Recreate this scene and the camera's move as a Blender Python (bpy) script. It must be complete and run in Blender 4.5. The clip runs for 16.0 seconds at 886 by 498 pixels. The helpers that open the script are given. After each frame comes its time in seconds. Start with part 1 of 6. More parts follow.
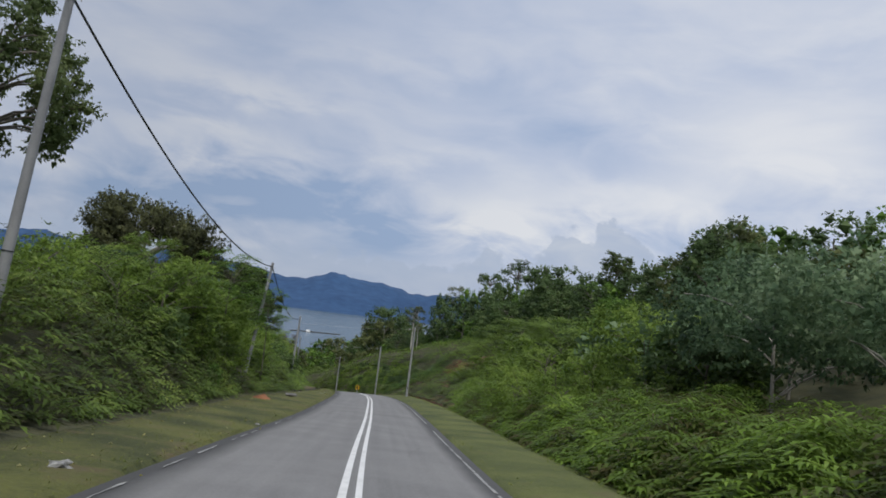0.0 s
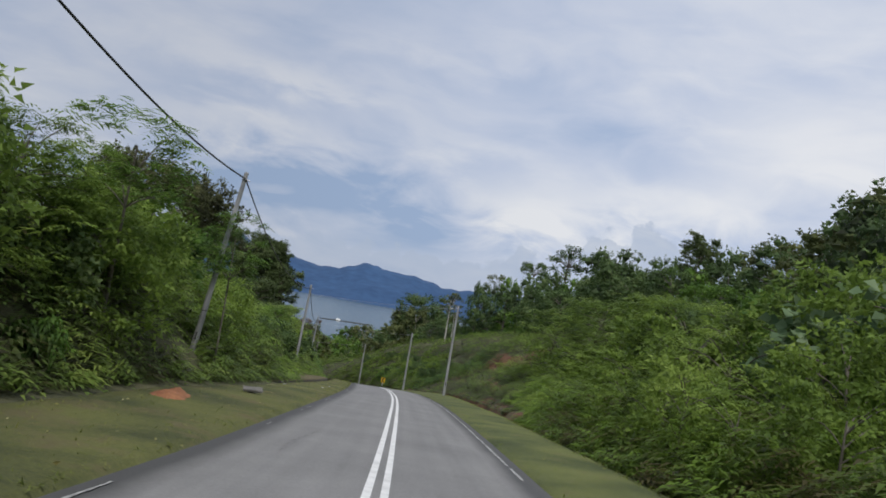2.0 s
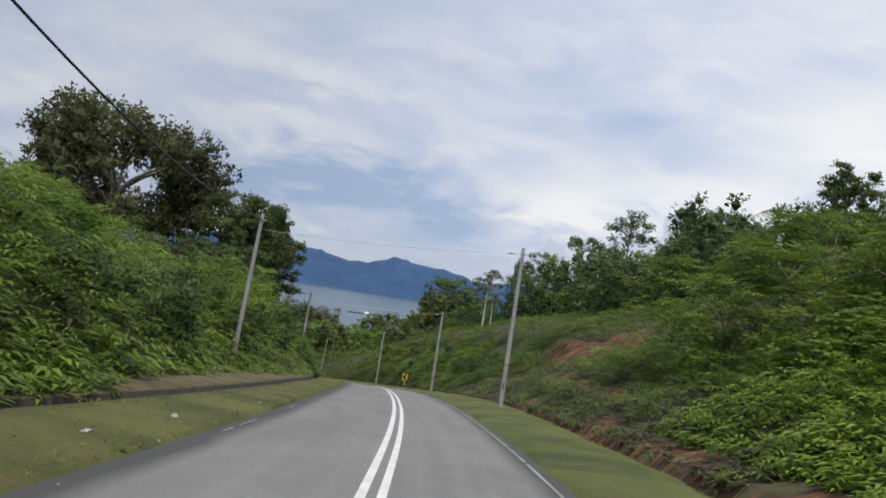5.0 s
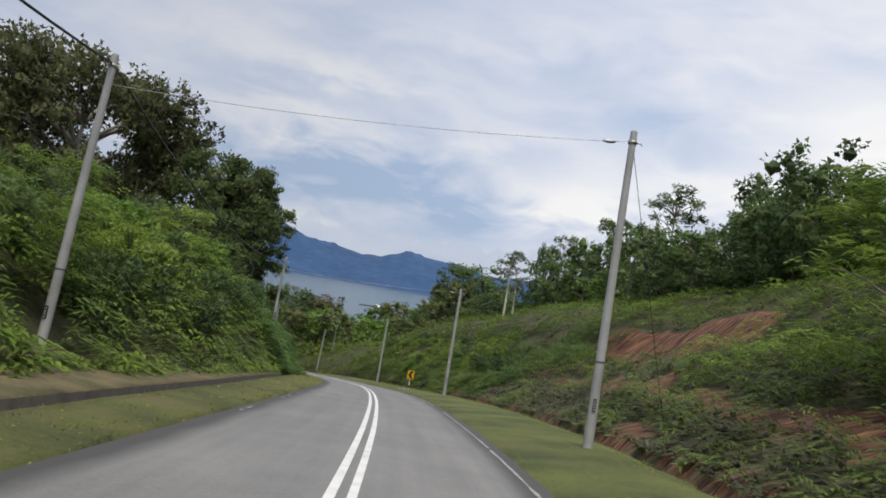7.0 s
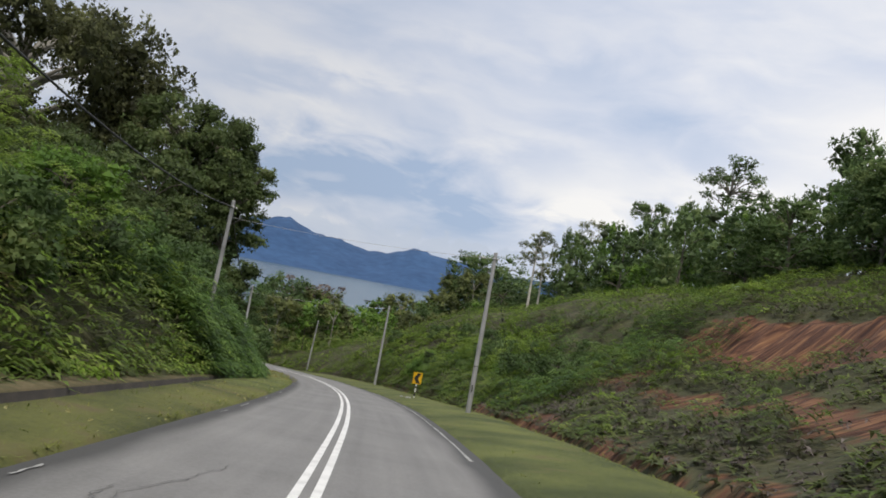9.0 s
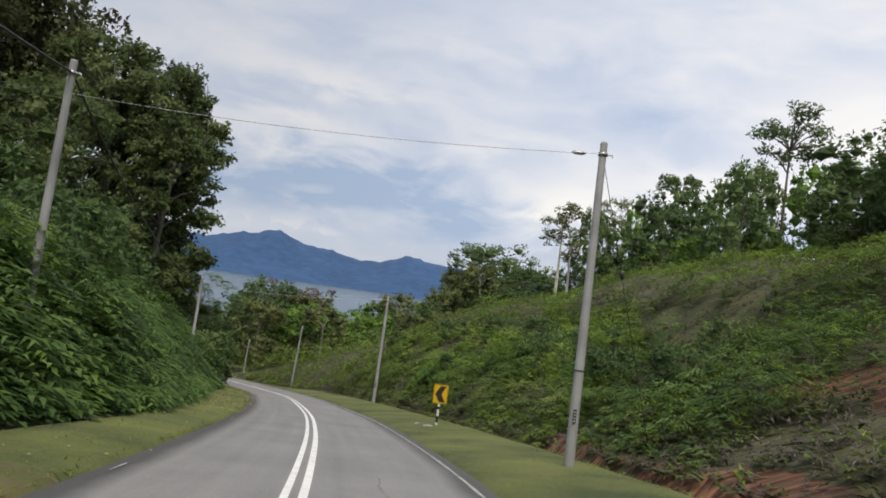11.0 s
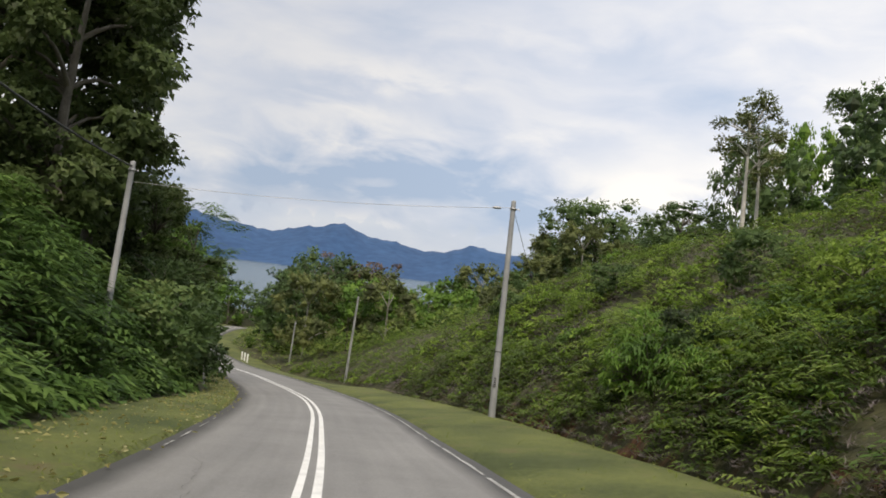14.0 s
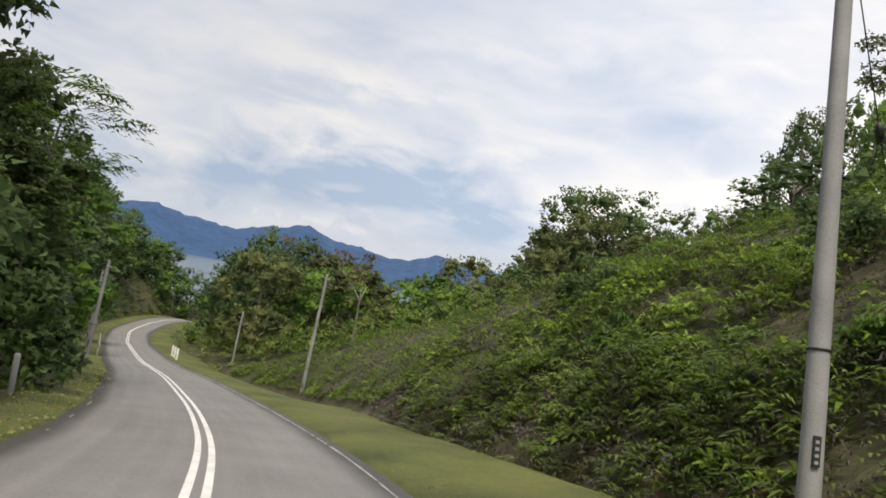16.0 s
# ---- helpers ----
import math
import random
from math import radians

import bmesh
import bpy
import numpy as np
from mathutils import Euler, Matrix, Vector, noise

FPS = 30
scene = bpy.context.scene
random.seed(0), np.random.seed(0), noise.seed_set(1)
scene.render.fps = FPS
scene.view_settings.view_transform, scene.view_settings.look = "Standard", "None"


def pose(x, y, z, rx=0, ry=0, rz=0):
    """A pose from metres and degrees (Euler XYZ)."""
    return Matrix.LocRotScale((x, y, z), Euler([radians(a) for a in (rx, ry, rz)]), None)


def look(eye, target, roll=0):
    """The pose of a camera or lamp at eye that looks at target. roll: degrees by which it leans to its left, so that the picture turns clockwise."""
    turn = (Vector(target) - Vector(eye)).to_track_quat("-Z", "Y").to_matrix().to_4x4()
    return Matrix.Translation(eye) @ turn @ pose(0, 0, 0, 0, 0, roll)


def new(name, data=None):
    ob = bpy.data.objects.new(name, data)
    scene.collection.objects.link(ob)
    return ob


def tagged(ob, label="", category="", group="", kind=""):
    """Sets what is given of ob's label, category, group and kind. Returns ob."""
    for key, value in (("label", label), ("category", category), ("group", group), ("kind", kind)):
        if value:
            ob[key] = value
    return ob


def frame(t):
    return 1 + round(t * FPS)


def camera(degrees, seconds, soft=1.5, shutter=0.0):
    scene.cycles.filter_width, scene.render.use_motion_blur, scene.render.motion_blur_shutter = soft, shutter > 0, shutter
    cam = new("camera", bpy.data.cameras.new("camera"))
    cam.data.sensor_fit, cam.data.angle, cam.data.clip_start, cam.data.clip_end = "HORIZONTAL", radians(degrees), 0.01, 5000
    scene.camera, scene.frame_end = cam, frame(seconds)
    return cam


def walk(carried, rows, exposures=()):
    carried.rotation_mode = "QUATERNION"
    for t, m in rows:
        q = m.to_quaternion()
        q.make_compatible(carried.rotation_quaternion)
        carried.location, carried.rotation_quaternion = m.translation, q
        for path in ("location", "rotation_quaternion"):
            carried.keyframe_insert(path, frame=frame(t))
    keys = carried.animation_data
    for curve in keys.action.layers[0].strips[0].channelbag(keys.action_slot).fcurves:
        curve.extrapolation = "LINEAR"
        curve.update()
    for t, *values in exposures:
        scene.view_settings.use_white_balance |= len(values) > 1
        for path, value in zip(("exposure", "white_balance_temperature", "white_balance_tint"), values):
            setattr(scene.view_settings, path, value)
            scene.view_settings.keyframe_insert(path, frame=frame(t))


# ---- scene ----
cam = camera(60.1, 16.0, soft=1.75)
METRES, EYE, TILT, LEAN, TURN = 140.0, 1.48, -6.0, 0.0, 0.0
ROWS = [
    (0.0, 0.0, 0.0, 0.0, -1.38, 11.01, -7.12),
    (0.5, -0.0023, 0.0329, 0.0002, -1.06, 11.06, -7.38),
    (1.0, -0.0046, 0.0657, 0.0004, -0.6, 11.03, -10.73),
    (1.5, -0.0067, 0.0988, 0.0007, 0.24, 10.98, -10.56),
    (2.0, -0.0086, 0.1315, 0.0011, 0.68, 10.38, -9.97),
    (2.5, -0.0102, 0.1645, 0.0012, 0.85, 10.26, -8.9),
    (3.0, -0.0121, 0.1971, 0.0015, 1.31, 9.95, -8.92),
    (3.5, -0.0139, 0.2289, 0.0021, 2.22, 9.8, -10.73),
    (4.0, -0.0156, 0.2606, 0.0027, 2.54, 9.76, -9.64),
    (6.5, -0.0259, 0.4165, 0.0051, 3.54, 9.18, -9.85),
    (7.0, -0.0287, 0.4471, 0.0054, 3.9, 9.03, -10.28),
    (7.5, -0.032, 0.4777, 0.0057, 3.97, 8.93, -11.92),
    (8.0, -0.0354, 0.508, 0.0061, 3.94, 8.9, -12.31),
    (8.5, -0.0389, 0.5376, 0.006, 4.29, 8.86, -10.38),
    (9.0, -0.043, 0.5674, 0.006, 4.27, 8.85, -11.23),
    (11.5, -0.0683, 0.717, 0.0041, 5.12, 9.39, -7.42),
    (12.0, -0.0744, 0.7478, 0.0034, 7.08, 8.96, -6.92),
    (12.5, -0.081, 0.7786, 0.0027, 7.55, 8.82, -8.76),
    (13.0, -0.0882, 0.8093, 0.0017, 7.73, 8.88, -8.69),
    (13.5, -0.0953, 0.8397, 0.0008, 8.14, 8.42, -7.94),
    (14.0, -0.1029, 0.8691, -0.0002, 9.07, 7.98, -7.66),
    (14.5, -0.1105, 0.8984, -0.0011, 9.28, 8.31, -8.63),
    (15.0, -0.1187, 0.9282, -0.0022, 4.6, 9.58, -6.18),
    (15.5, -0.1277, 0.9574, -0.0028, 5.17, 8.75, -9.61),
    (16.0, -0.1374, 0.987, -0.0037, 5.94, 9.19, -10.42),
]
walk(cam, [(t, pose(0, 0, EYE, TILT, LEAN, TURN) @ pose(METRES * x, METRES * y, METRES * z, 90 + pitch, roll, yaw)) for t, x, y, z, yaw, pitch, roll in ROWS],
     exposures=[(0, -0.35, 6500, 10), (3.5, -0.15, 6700, 10), (7, 0.0, 6950, 10), (12, 0.08, 7250, 10), (16, 0.27, 7600, 10)])

# ---- light ----
SUN_ELEVATION, SUN_AZIMUTH = 60.0, 195.0     # azimuth: degrees to the left of straight ahead (+y)
world = bpy.data.worlds.new("sky")
scene.world = world
world.use_nodes = True


def nodes_of(tree):
    tree.nodes.clear()

    def add(kind, **fields):
        n = tree.nodes.new(kind)
        for key, value in fields.items():
            if key in n.inputs:
                n.inputs[key].default_value = value
            elif key == "operation":
                n.operation = value
            elif key == "data_type":
                n.data_type = value
            elif key == "attribute_name":
                n.attribute_name = value
            elif key == "sky_type":
                n.sky_type = value
            elif key == "sun_disc":
                n.sun_disc = value
            elif key == "sun_elevation":
                n.sun_elevation = value
            elif key == "sun_rotation":
                n.sun_rotation = value
            elif key == "air_density":
                n.air_density = value
            elif key == "dust_density":
                n.dust_density = value
        return n

    def join(a, b):
        tree.links.new(a, b)
    return add, join


# soft-edged masses of cloud: bearing to the left of ahead, height over the horizon, half width and half height, in degrees, and how much brighter
CLOUDS = [(10.5, 7.2, 7.0, 2.2, -0.17), (5.5, 4.8, 5.0, 1.5, -0.16), (22, 5.5, 6.0, 1.6, -0.12), (-10.5, 13.0, 8.0, 2.0, -0.06), (20, 12.6, 6.0, 1.2, -0.07), (3, 16.5, 9, 1.5, -0.05),
          (14, 14.6, 8.0, 1.2, 0.09), (17, 10.4, 7.0, 1.5, 0.15), (4, 12.6, 6.0, 1.6, 0.06), (14.6, 5.7, 2.0, 0.7, 0.11), (-4, 7.6, 5.0, 1.6, 0.17),
          (-14, 9.6, 8.0, 2.0, 0.17), (-24, 13.5, 8.0, 3.0, 0.16), (28, 7.0, 6.0, 2.0, 0.06), (-20, 22, 14, 4, 0.05), (10, 24, 16, 4, -0.04)]
# heaped clouds on the horizon: bearing, half width and height
HEAPS = [(-3.4, 1.5, 2.0), (-8.6, 1.9, 3.4), (-12.6, 2.4, 4.6), (-18, 3.0, 3.0)]


def sky():
    tree = world.node_tree
    add, join = nodes_of(tree)

    def sums(operation, a, b=None, c=None):
        n = tree.nodes.new("ShaderNodeMath")
        n.operation = operation
        for i, value in enumerate((a, b, c)):
            if isinstance(value, (int, float)):
                n.inputs[i].default_value = value
            elif value is not None:
                join(value, n.inputs[i])
        return n.outputs[0]

    def ranged(value, low, high, to_low, to_high):
        n = add("ShaderNodeMapRange")
        n.interpolation_type = "SMOOTHSTEP"
        for key, v in (("From Min", low), ("From Max", high), ("To Min", to_low), ("To Max", to_high)):
            n.inputs[key].default_value = v
        join(value, n.inputs["Value"])
        return n.outputs[0]

    def spread(x, z, sx, sz):
        n = add("ShaderNodeCombineXYZ")
        join(sums("MULTIPLY", x, sx), n.inputs[0])
        join(sums("MULTIPLY", z, sz), n.inputs[1])
        return n.outputs[0]

    def noise(vector, scale, detail, rough, warp=0.0):
        n = add("ShaderNodeTexNoise", Scale=scale, Detail=detail, Roughness=rough, Distortion=warp)
        join(vector, n.inputs["Vector"])
        return n.outputs["Fac"]
    out = add("ShaderNodeOutputWorld")
    back = add("ShaderNodeBackground", Strength=0.1)
    nishita = add("ShaderNodeTexSky", sky_type="NISHITA", sun_disc=False, sun_elevation=radians(SUN_ELEVATION),
                  sun_rotation=radians(-SUN_AZIMUTH), air_density=1.0, dust_density=2.0)
    where = add("ShaderNodeTexCoord")
    split = add("ShaderNodeSeparateXYZ")
    join(where.outputs["Generated"], split.inputs[0])
    x, y, z = split.outputs
    # bearing to the left and height, in degrees
    bearing = sums("MULTIPLY", sums("ARCTAN2", sums("MULTIPLY", x, -1.0), y), 57.2958)
    height = sums("MULTIPLY", sums("ARCSINE", z), 57.2958)
    # a deck of stratus in long level rolls, wide in bearing and thin in height, ragged at two scales
    drift = noise(spread(bearing, height, 0.05, 0.11), 1.0, 2.0, 0.5)
    lifted = sums("MULTIPLY_ADD", drift, 5.0, height)
    rolls = noise(spread(bearing, lifted, 0.055, 0.14), 1.0, 5.0, 0.5, 0.3)
    wisps = noise(spread(bearing, lifted, 0.17, 0.42), 1.0, 5.0, 0.55, 0.4)
    # calm and even overhead, torn near the hills
    broad = sums("MULTIPLY_ADD", sums("SUBTRACT", rolls, 0.5), ranged(height, 13, 22, 0.5, 0.3), 0.39)
    torn = sums("MULTIPLY_ADD", sums("SUBTRACT", wisps, 0.5), ranged(height, 5, 13, 0.5, 0.16), 0.12)
    value = sums("ADD", broad, torn)
    ragged_b = sums("MULTIPLY_ADD", sums("SUBTRACT", rolls, 0.5), 14.0, bearing)
    ragged_h = sums("MULTIPLY_ADD", sums("SUBTRACT", wisps, 0.5), 6.0, height)
    for b, h, wb, wh, amount in CLOUDS:
        across = sums("DIVIDE", sums("SUBTRACT", ragged_b, b), wb)
        upward = sums("DIVIDE", sums("SUBTRACT", ragged_h, h), wh)
        bell = sums("EXPONENT", sums("MULTIPLY", sums("ADD", sums("MULTIPLY", across, across), sums("MULTIPLY", upward, upward)), -1.0))
        value = sums("MULTIPLY_ADD", bell, amount, value)
    ramp = add("ShaderNodeValToRGB")
    els = ramp.color_ramp.elements
    els[0].position, els[1].position = 0.35, 0.67
    els[0].color, els[1].color = (3.4, 4.55, 6.7, 1), (8.1, 8.3, 8.75, 1)
    e = els.new(0.5)
    e.color = (5.5, 6.2, 7.75, 1)
    join(value, ramp.inputs["Fac"])
    # brighter towards the thin part of the deck
    dot = add("ShaderNodeVectorMath", operation="DOT_PRODUCT")
    join(where.outputs["Generated"], dot.inputs[0])
    dot.inputs[1].default_value = Vector((0.57, 0.8, 0.2)).normalized()
    lit = add("ShaderNodeVectorMath", operation="SCALE")
    join(ramp.outputs["Color"], lit.inputs[0])
    join(ranged(dot.outputs["Value"], 0.5, 1.0, 0.96, 1.22), lit.inputs["Scale"])
    # heaped clouds with rounded tops
    billow = add("ShaderNodeTexVoronoi", Scale=1.0)
    join(spread(bearing, height, 0.75, 0.75), billow.inputs["Vector"])
    small = noise(spread(bearing, height, 1.0, 1.0), 1.0, 4.0, 0.55)
    top = 3.7
    for b, wb, h in HEAPS:
        across = sums("DIVIDE", sums("SUBTRACT", bearing, b), wb)
        top = sums("MULTIPLY_ADD", sums("EXPONENT", sums("MULTIPLY", sums("MULTIPLY", across, across), -1.0)), h, top)
    top = sums("MULTIPLY_ADD", sums("SUBTRACT", 0.55, billow.outputs["Distance"]), 1.5, top)
    top = sums("MULTIPLY_ADD", sums("SUBTRACT", small, 0.5), 2.0, top)
    heap = ranged(sums("SUBTRACT", top, height), 0.0, 0.45, 0.0, 0.6)
    heaped = add("ShaderNodeMix", data_type="RGBA")
    join(heap, heaped.inputs["Factor"])
    join(lit.outputs[0], heaped.inputs[6])
    heaped.inputs[7].default_value = (4.9, 5.8, 7.5, 1)
    # a little clear sky shows through
    mix = add("ShaderNodeMix", data_type="RGBA")
    mix.inputs["Factor"].default_value = 0.9
    join(nishita.outputs[0], mix.inputs[6])
    join(heaped.outputs[2], mix.inputs[7])
    join(mix.outputs[2], back.inputs["Color"])
    join(back.outputs[0], out.inputs["Surface"])


sky()
sun_data = bpy.data.lights.new("sun", "SUN")
sun_data.energy, sun_data.angle, sun_data.color = 2.6, radians(25), (1.0, 0.96, 0.9)
sun = new("sun", sun_data)
away = Vector((-math.sin(radians(SUN_AZIMUTH)) * math.cos(radians(SUN_ELEVATION)),
               math.cos(radians(SUN_AZIMUTH)) * math.cos(radians(SUN_ELEVATION)), math.sin(radians(SUN_ELEVATION))))
sun.matrix_world = look(away * 200, (0, 0, 0))


# ---- materials ----
def surface(name, dark, light, scale=3.0, fine=40.0, rough=0.8, bump=0.3, metallic=0.0, fine_mix=0.35, spread=(0.35, 0.65)):
    """Two colours mixed by a coarse and a fine noise, with relief."""
    m = bpy.data.materials.new(name)
    m.use_nodes = True
    add, join = nodes_of(m.node_tree)
    out = add("ShaderNodeOutputMaterial")
    b = add("ShaderNodeBsdfPrincipled", Roughness=rough, Metallic=metallic)
    where = add("ShaderNodeNewGeometry")
    coarse = add("ShaderNodeTexNoise", Scale=scale, Detail=4.0)
    grain = add("ShaderNodeTexNoise", Scale=fine, Detail=3.0)
    for n in (coarse, grain):
        join(where.outputs["Position"], n.inputs["Vector"])
    both = add("ShaderNodeMix")
    both.inputs["Factor"].default_value = fine_mix
    join(coarse.outputs["Fac"], both.inputs[2])
    join(grain.outputs["Fac"], both.inputs[3])
    ramp = add("ShaderNodeValToRGB")
    ramp.color_ramp.elements[0].position, ramp.color_ramp.elements[1].position = spread
    ramp.color_ramp.elements[0].color, ramp.color_ramp.elements[1].color = (*dark, 1), (*light, 1)
    join(both.outputs[0], ramp.inputs["Fac"])
    join(ramp.outputs["Color"], b.inputs["Base Color"])
    relief = add("ShaderNodeBump", Strength=bump, Distance=0.02)
    join(grain.outputs["Fac"], relief.inputs["Height"])
    join(relief.outputs[0], b.inputs["Normal"])
    join(b.outputs[0], out.inputs["Surface"])
    return m


def foliage(name, colours, patch=0.35, through_light=0.4, rough=0.55):
    """Leaves: each its own tint, drifting in patches, lighter where light comes through."""
    m = bpy.data.materials.new(name)
    m.use_nodes = True
    add, join = nodes_of(m.node_tree)
    out = add("ShaderNodeOutputMaterial")
    where = add("ShaderNodeNewGeometry")
    thing = add("ShaderNodeObjectInfo")
    cloud = add("ShaderNodeTexNoise", Scale=patch, Detail=3.0)
    join(where.outputs["Position"], cloud.inputs["Vector"])
    a = add("ShaderNodeMath", operation="MULTIPLY_ADD")
    join(where.outputs["Random Per Island"], a.inputs[0])
    a.inputs[1].default_value, a.inputs[2].default_value = 0.3, -0.08
    s = add("ShaderNodeMath", operation="ADD")
    patchy = add("ShaderNodeMath", operation="MULTIPLY_ADD")
    join(cloud.outputs["Fac"], patchy.inputs[0])
    patchy.inputs[1].default_value, patchy.inputs[2].default_value = 1.7, -0.35
    join(a.outputs[0], s.inputs[0])
    join(patchy.outputs[0], s.inputs[1])
    t = add("ShaderNodeMath", operation="MULTIPLY_ADD")
    join(thing.outputs["Random"], t.inputs[0])
    t.inputs[1].default_value = 0.3
    t.inputs[2].default_value = -0.15
    u = add("ShaderNodeMath", operation="ADD")
    join(s.outputs[0], u.inputs[0])
    join(t.outputs[0], u.inputs[1])
    ramp = add("ShaderNodeValToRGB")
    els = ramp.color_ramp.elements
    els[0].position, els[1].position = 0.15, 0.95
    els[0].color, els[1].color = (*colours[0], 1), (*colours[-1], 1)
    for i, c in enumerate(colours[1:-1]):
        e = els.new(0.15 + 0.8 * (i + 1) / (len(colours) - 1))
        e.color = (*c, 1)
    join(u.outputs[0], ramp.inputs["Fac"])
    b = add("ShaderNodeBsdfPrincipled", Roughness=rough)
    b.inputs["Specular IOR Level"].default_value = 0.2
    join(ramp.outputs["Color"], b.inputs["Base Color"])
    lets = add("ShaderNodeBsdfTranslucent")
    join(ramp.outputs["Color"], lets.inputs["Color"])
    mix = add("ShaderNodeMixShader", Fac=through_light)
    join(b.outputs[0], mix.inputs[1])
    join(lets.outputs[0], mix.inputs[2])
    join(mix.outputs[0], out.inputs["Surface"])
    return m


FERN = foliage("fern_green", [(0.08, 0.065, 0.03), (0.09, 0.14, 0.034), (0.155, 0.235, 0.05), (0.29, 0.36, 0.09)], patch=0.5)
FERN_BRIGHT = foliage("fern_bright", [(0.09, 0.08, 0.03), (0.11, 0.18, 0.03), (0.2, 0.32, 0.045), (0.33, 0.44, 0.09)], patch=0.6)
FERN_LUSH = foliage("fern_lush", [(0.027, 0.036, 0.014), (0.044, 0.088, 0.022), (0.082, 0.155, 0.036), (0.165, 0.26, 0.07)], patch=0.7)
FERN_DULL = foliage("fern_dull", [(0.1, 0.08, 0.065), (0.1, 0.115, 0.055), (0.145, 0.19, 0.06), (0.24, 0.28, 0.09)], patch=0.6)
FERN_DEAD = foliage("fern_dead", [(0.08, 0.066, 0.058), (0.15, 0.127, 0.117), (0.26, 0.227, 0.21)], patch=0.9, through_light=0.15, rough=0.8)
LEAF_DARK = foliage("leaf_dark", [(0.043, 0.059, 0.028), (0.076, 0.124, 0.046), (0.113, 0.183, 0.063), (0.194, 0.258, 0.096)], patch=0.4)
LEAF_MID = foliage("leaf_mid", [(0.047, 0.077, 0.024), (0.083, 0.165, 0.033), (0.136, 0.248, 0.042), (0.212, 0.330, 0.065)], patch=0.5)
LEAF_FRESH = foliage("leaf_fresh", [(0.07, 0.105, 0.028), (0.14, 0.22, 0.043), (0.23, 0.335, 0.063), (0.34, 0.45, 0.105)], patch=0.6, through_light=0.45)
LEAF_OLIVE = foliage("leaf_olive", [(0.057, 0.063, 0.032), (0.098, 0.121, 0.048), (0.149, 0.178, 0.063), (0.230, 0.253, 0.092)], patch=0.5)
LEAF_DEEP = foliage("leaf_deep", [(0.042, 0.05, 0.024), (0.066, 0.094, 0.034), (0.1, 0.145, 0.05), (0.17, 0.21, 0.08)], patch=0.4)
LEAF_DUSKY = foliage("leaf_dusky", [(0.036, 0.04, 0.022), (0.075, 0.084, 0.038), (0.13, 0.144, 0.06), (0.22, 0.235, 0.1)], patch=0.5)
LEAF_GREY = foliage("leaf_grey", [(0.06, 0.1, 0.055), (0.11, 0.185, 0.095), (0.18, 0.27, 0.14), (0.28, 0.37, 0.21)], patch=0.6)
LEAF_RUST = foliage("leaf_rust", [(0.09, 0.06, 0.045), (0.15, 0.1, 0.075), (0.2, 0.15, 0.11)], patch=0.6)
GRASS = foliage("grass_blades", [(0.15, 0.18, 0.04), (0.2, 0.25, 0.05), (0.28, 0.3, 0.08)], patch=0.7, through_light=0.5)
GRASS_DULL = foliage("dull_grass_blades", [(0.09, 0.11, 0.028), (0.15, 0.185, 0.045), (0.24, 0.25, 0.075)], patch=0.9, through_light=0.4)
LITTER = foliage("fallen_leaf", [(0.25, 0.22, 0.07), (0.38, 0.36, 0.15), (0.5, 0.48, 0.28)], patch=1.0)
BARK = surface("bark", (0.07, 0.06, 0.045), (0.2, 0.18, 0.15), scale=2.0, fine=25, bump=0.6)
BARK_WHITE = surface("whitish_bark", (0.36, 0.34, 0.3), (0.62, 0.6, 0.55), scale=2.0, fine=20, bump=0.4)
BARK_PALE = surface("pale_bark", (0.2, 0.19, 0.16), (0.42, 0.4, 0.36), scale=2.0, fine=20, bump=0.5)
CONCRETE = surface("concrete", (0.22, 0.226, 0.232), (0.38, 0.385, 0.39), scale=1.2, fine=60, bump=0.2, fine_mix=0.3)
# stained, and near-black because the narrow drain's shade is in the colour
DRAIN = surface("stained_shaded_concrete", (0.018, 0.015, 0.012), (0.06, 0.05, 0.038), scale=2.5, fine=40, bump=0.4)
STEEL = surface("galvanised_steel", (0.3, 0.3, 0.31), (0.5, 0.5, 0.51), scale=6, fine=80, rough=0.45, bump=0.1, metallic=0.8)
CABLE = surface("black_cable", (0.015, 0.015, 0.016), (0.03, 0.03, 0.03), scale=20, fine=90, rough=0.6, bump=0.2)
WHITE_PAINT = surface("worn_white_paint", (0.55, 0.55, 0.53), (0.82, 0.82, 0.8), scale=3, fine=70, rough=0.6, bump=0.15, spread=(0.25, 0.55))
WHITE_OLD = surface("old_white_paint", (0.18, 0.18, 0.175), (0.5, 0.5, 0.48), scale=7, fine=40, rough=0.7, bump=0.2)
OLD_CONCRETE = surface("old_dirty_concrete", (0.09, 0.088, 0.08), (0.22, 0.21, 0.195), scale=4, fine=50, bump=0.4)
WORN_ASPHALT = surface("dark_asphalt", (0.09, 0.089, 0.086), (0.17, 0.168, 0.164), scale=4, fine=60, bump=0.3)
BLACK_PAINT = surface("black_paint", (0.012, 0.012, 0.012), (0.03, 0.03, 0.03), scale=6, fine=60, rough=0.5, bump=0.05)
YELLOW_PAINT = surface("yellow_sheeting", (0.62, 0.36, 0.01), (0.75, 0.46, 0.02), scale=5, fine=60, rough=0.4, bump=0.03)
RED_SOIL = surface("red_soil", (0.16, 0.06, 0.028), (0.36, 0.16, 0.075), scale=1.4, fine=9, rough=0.95, bump=0.9)


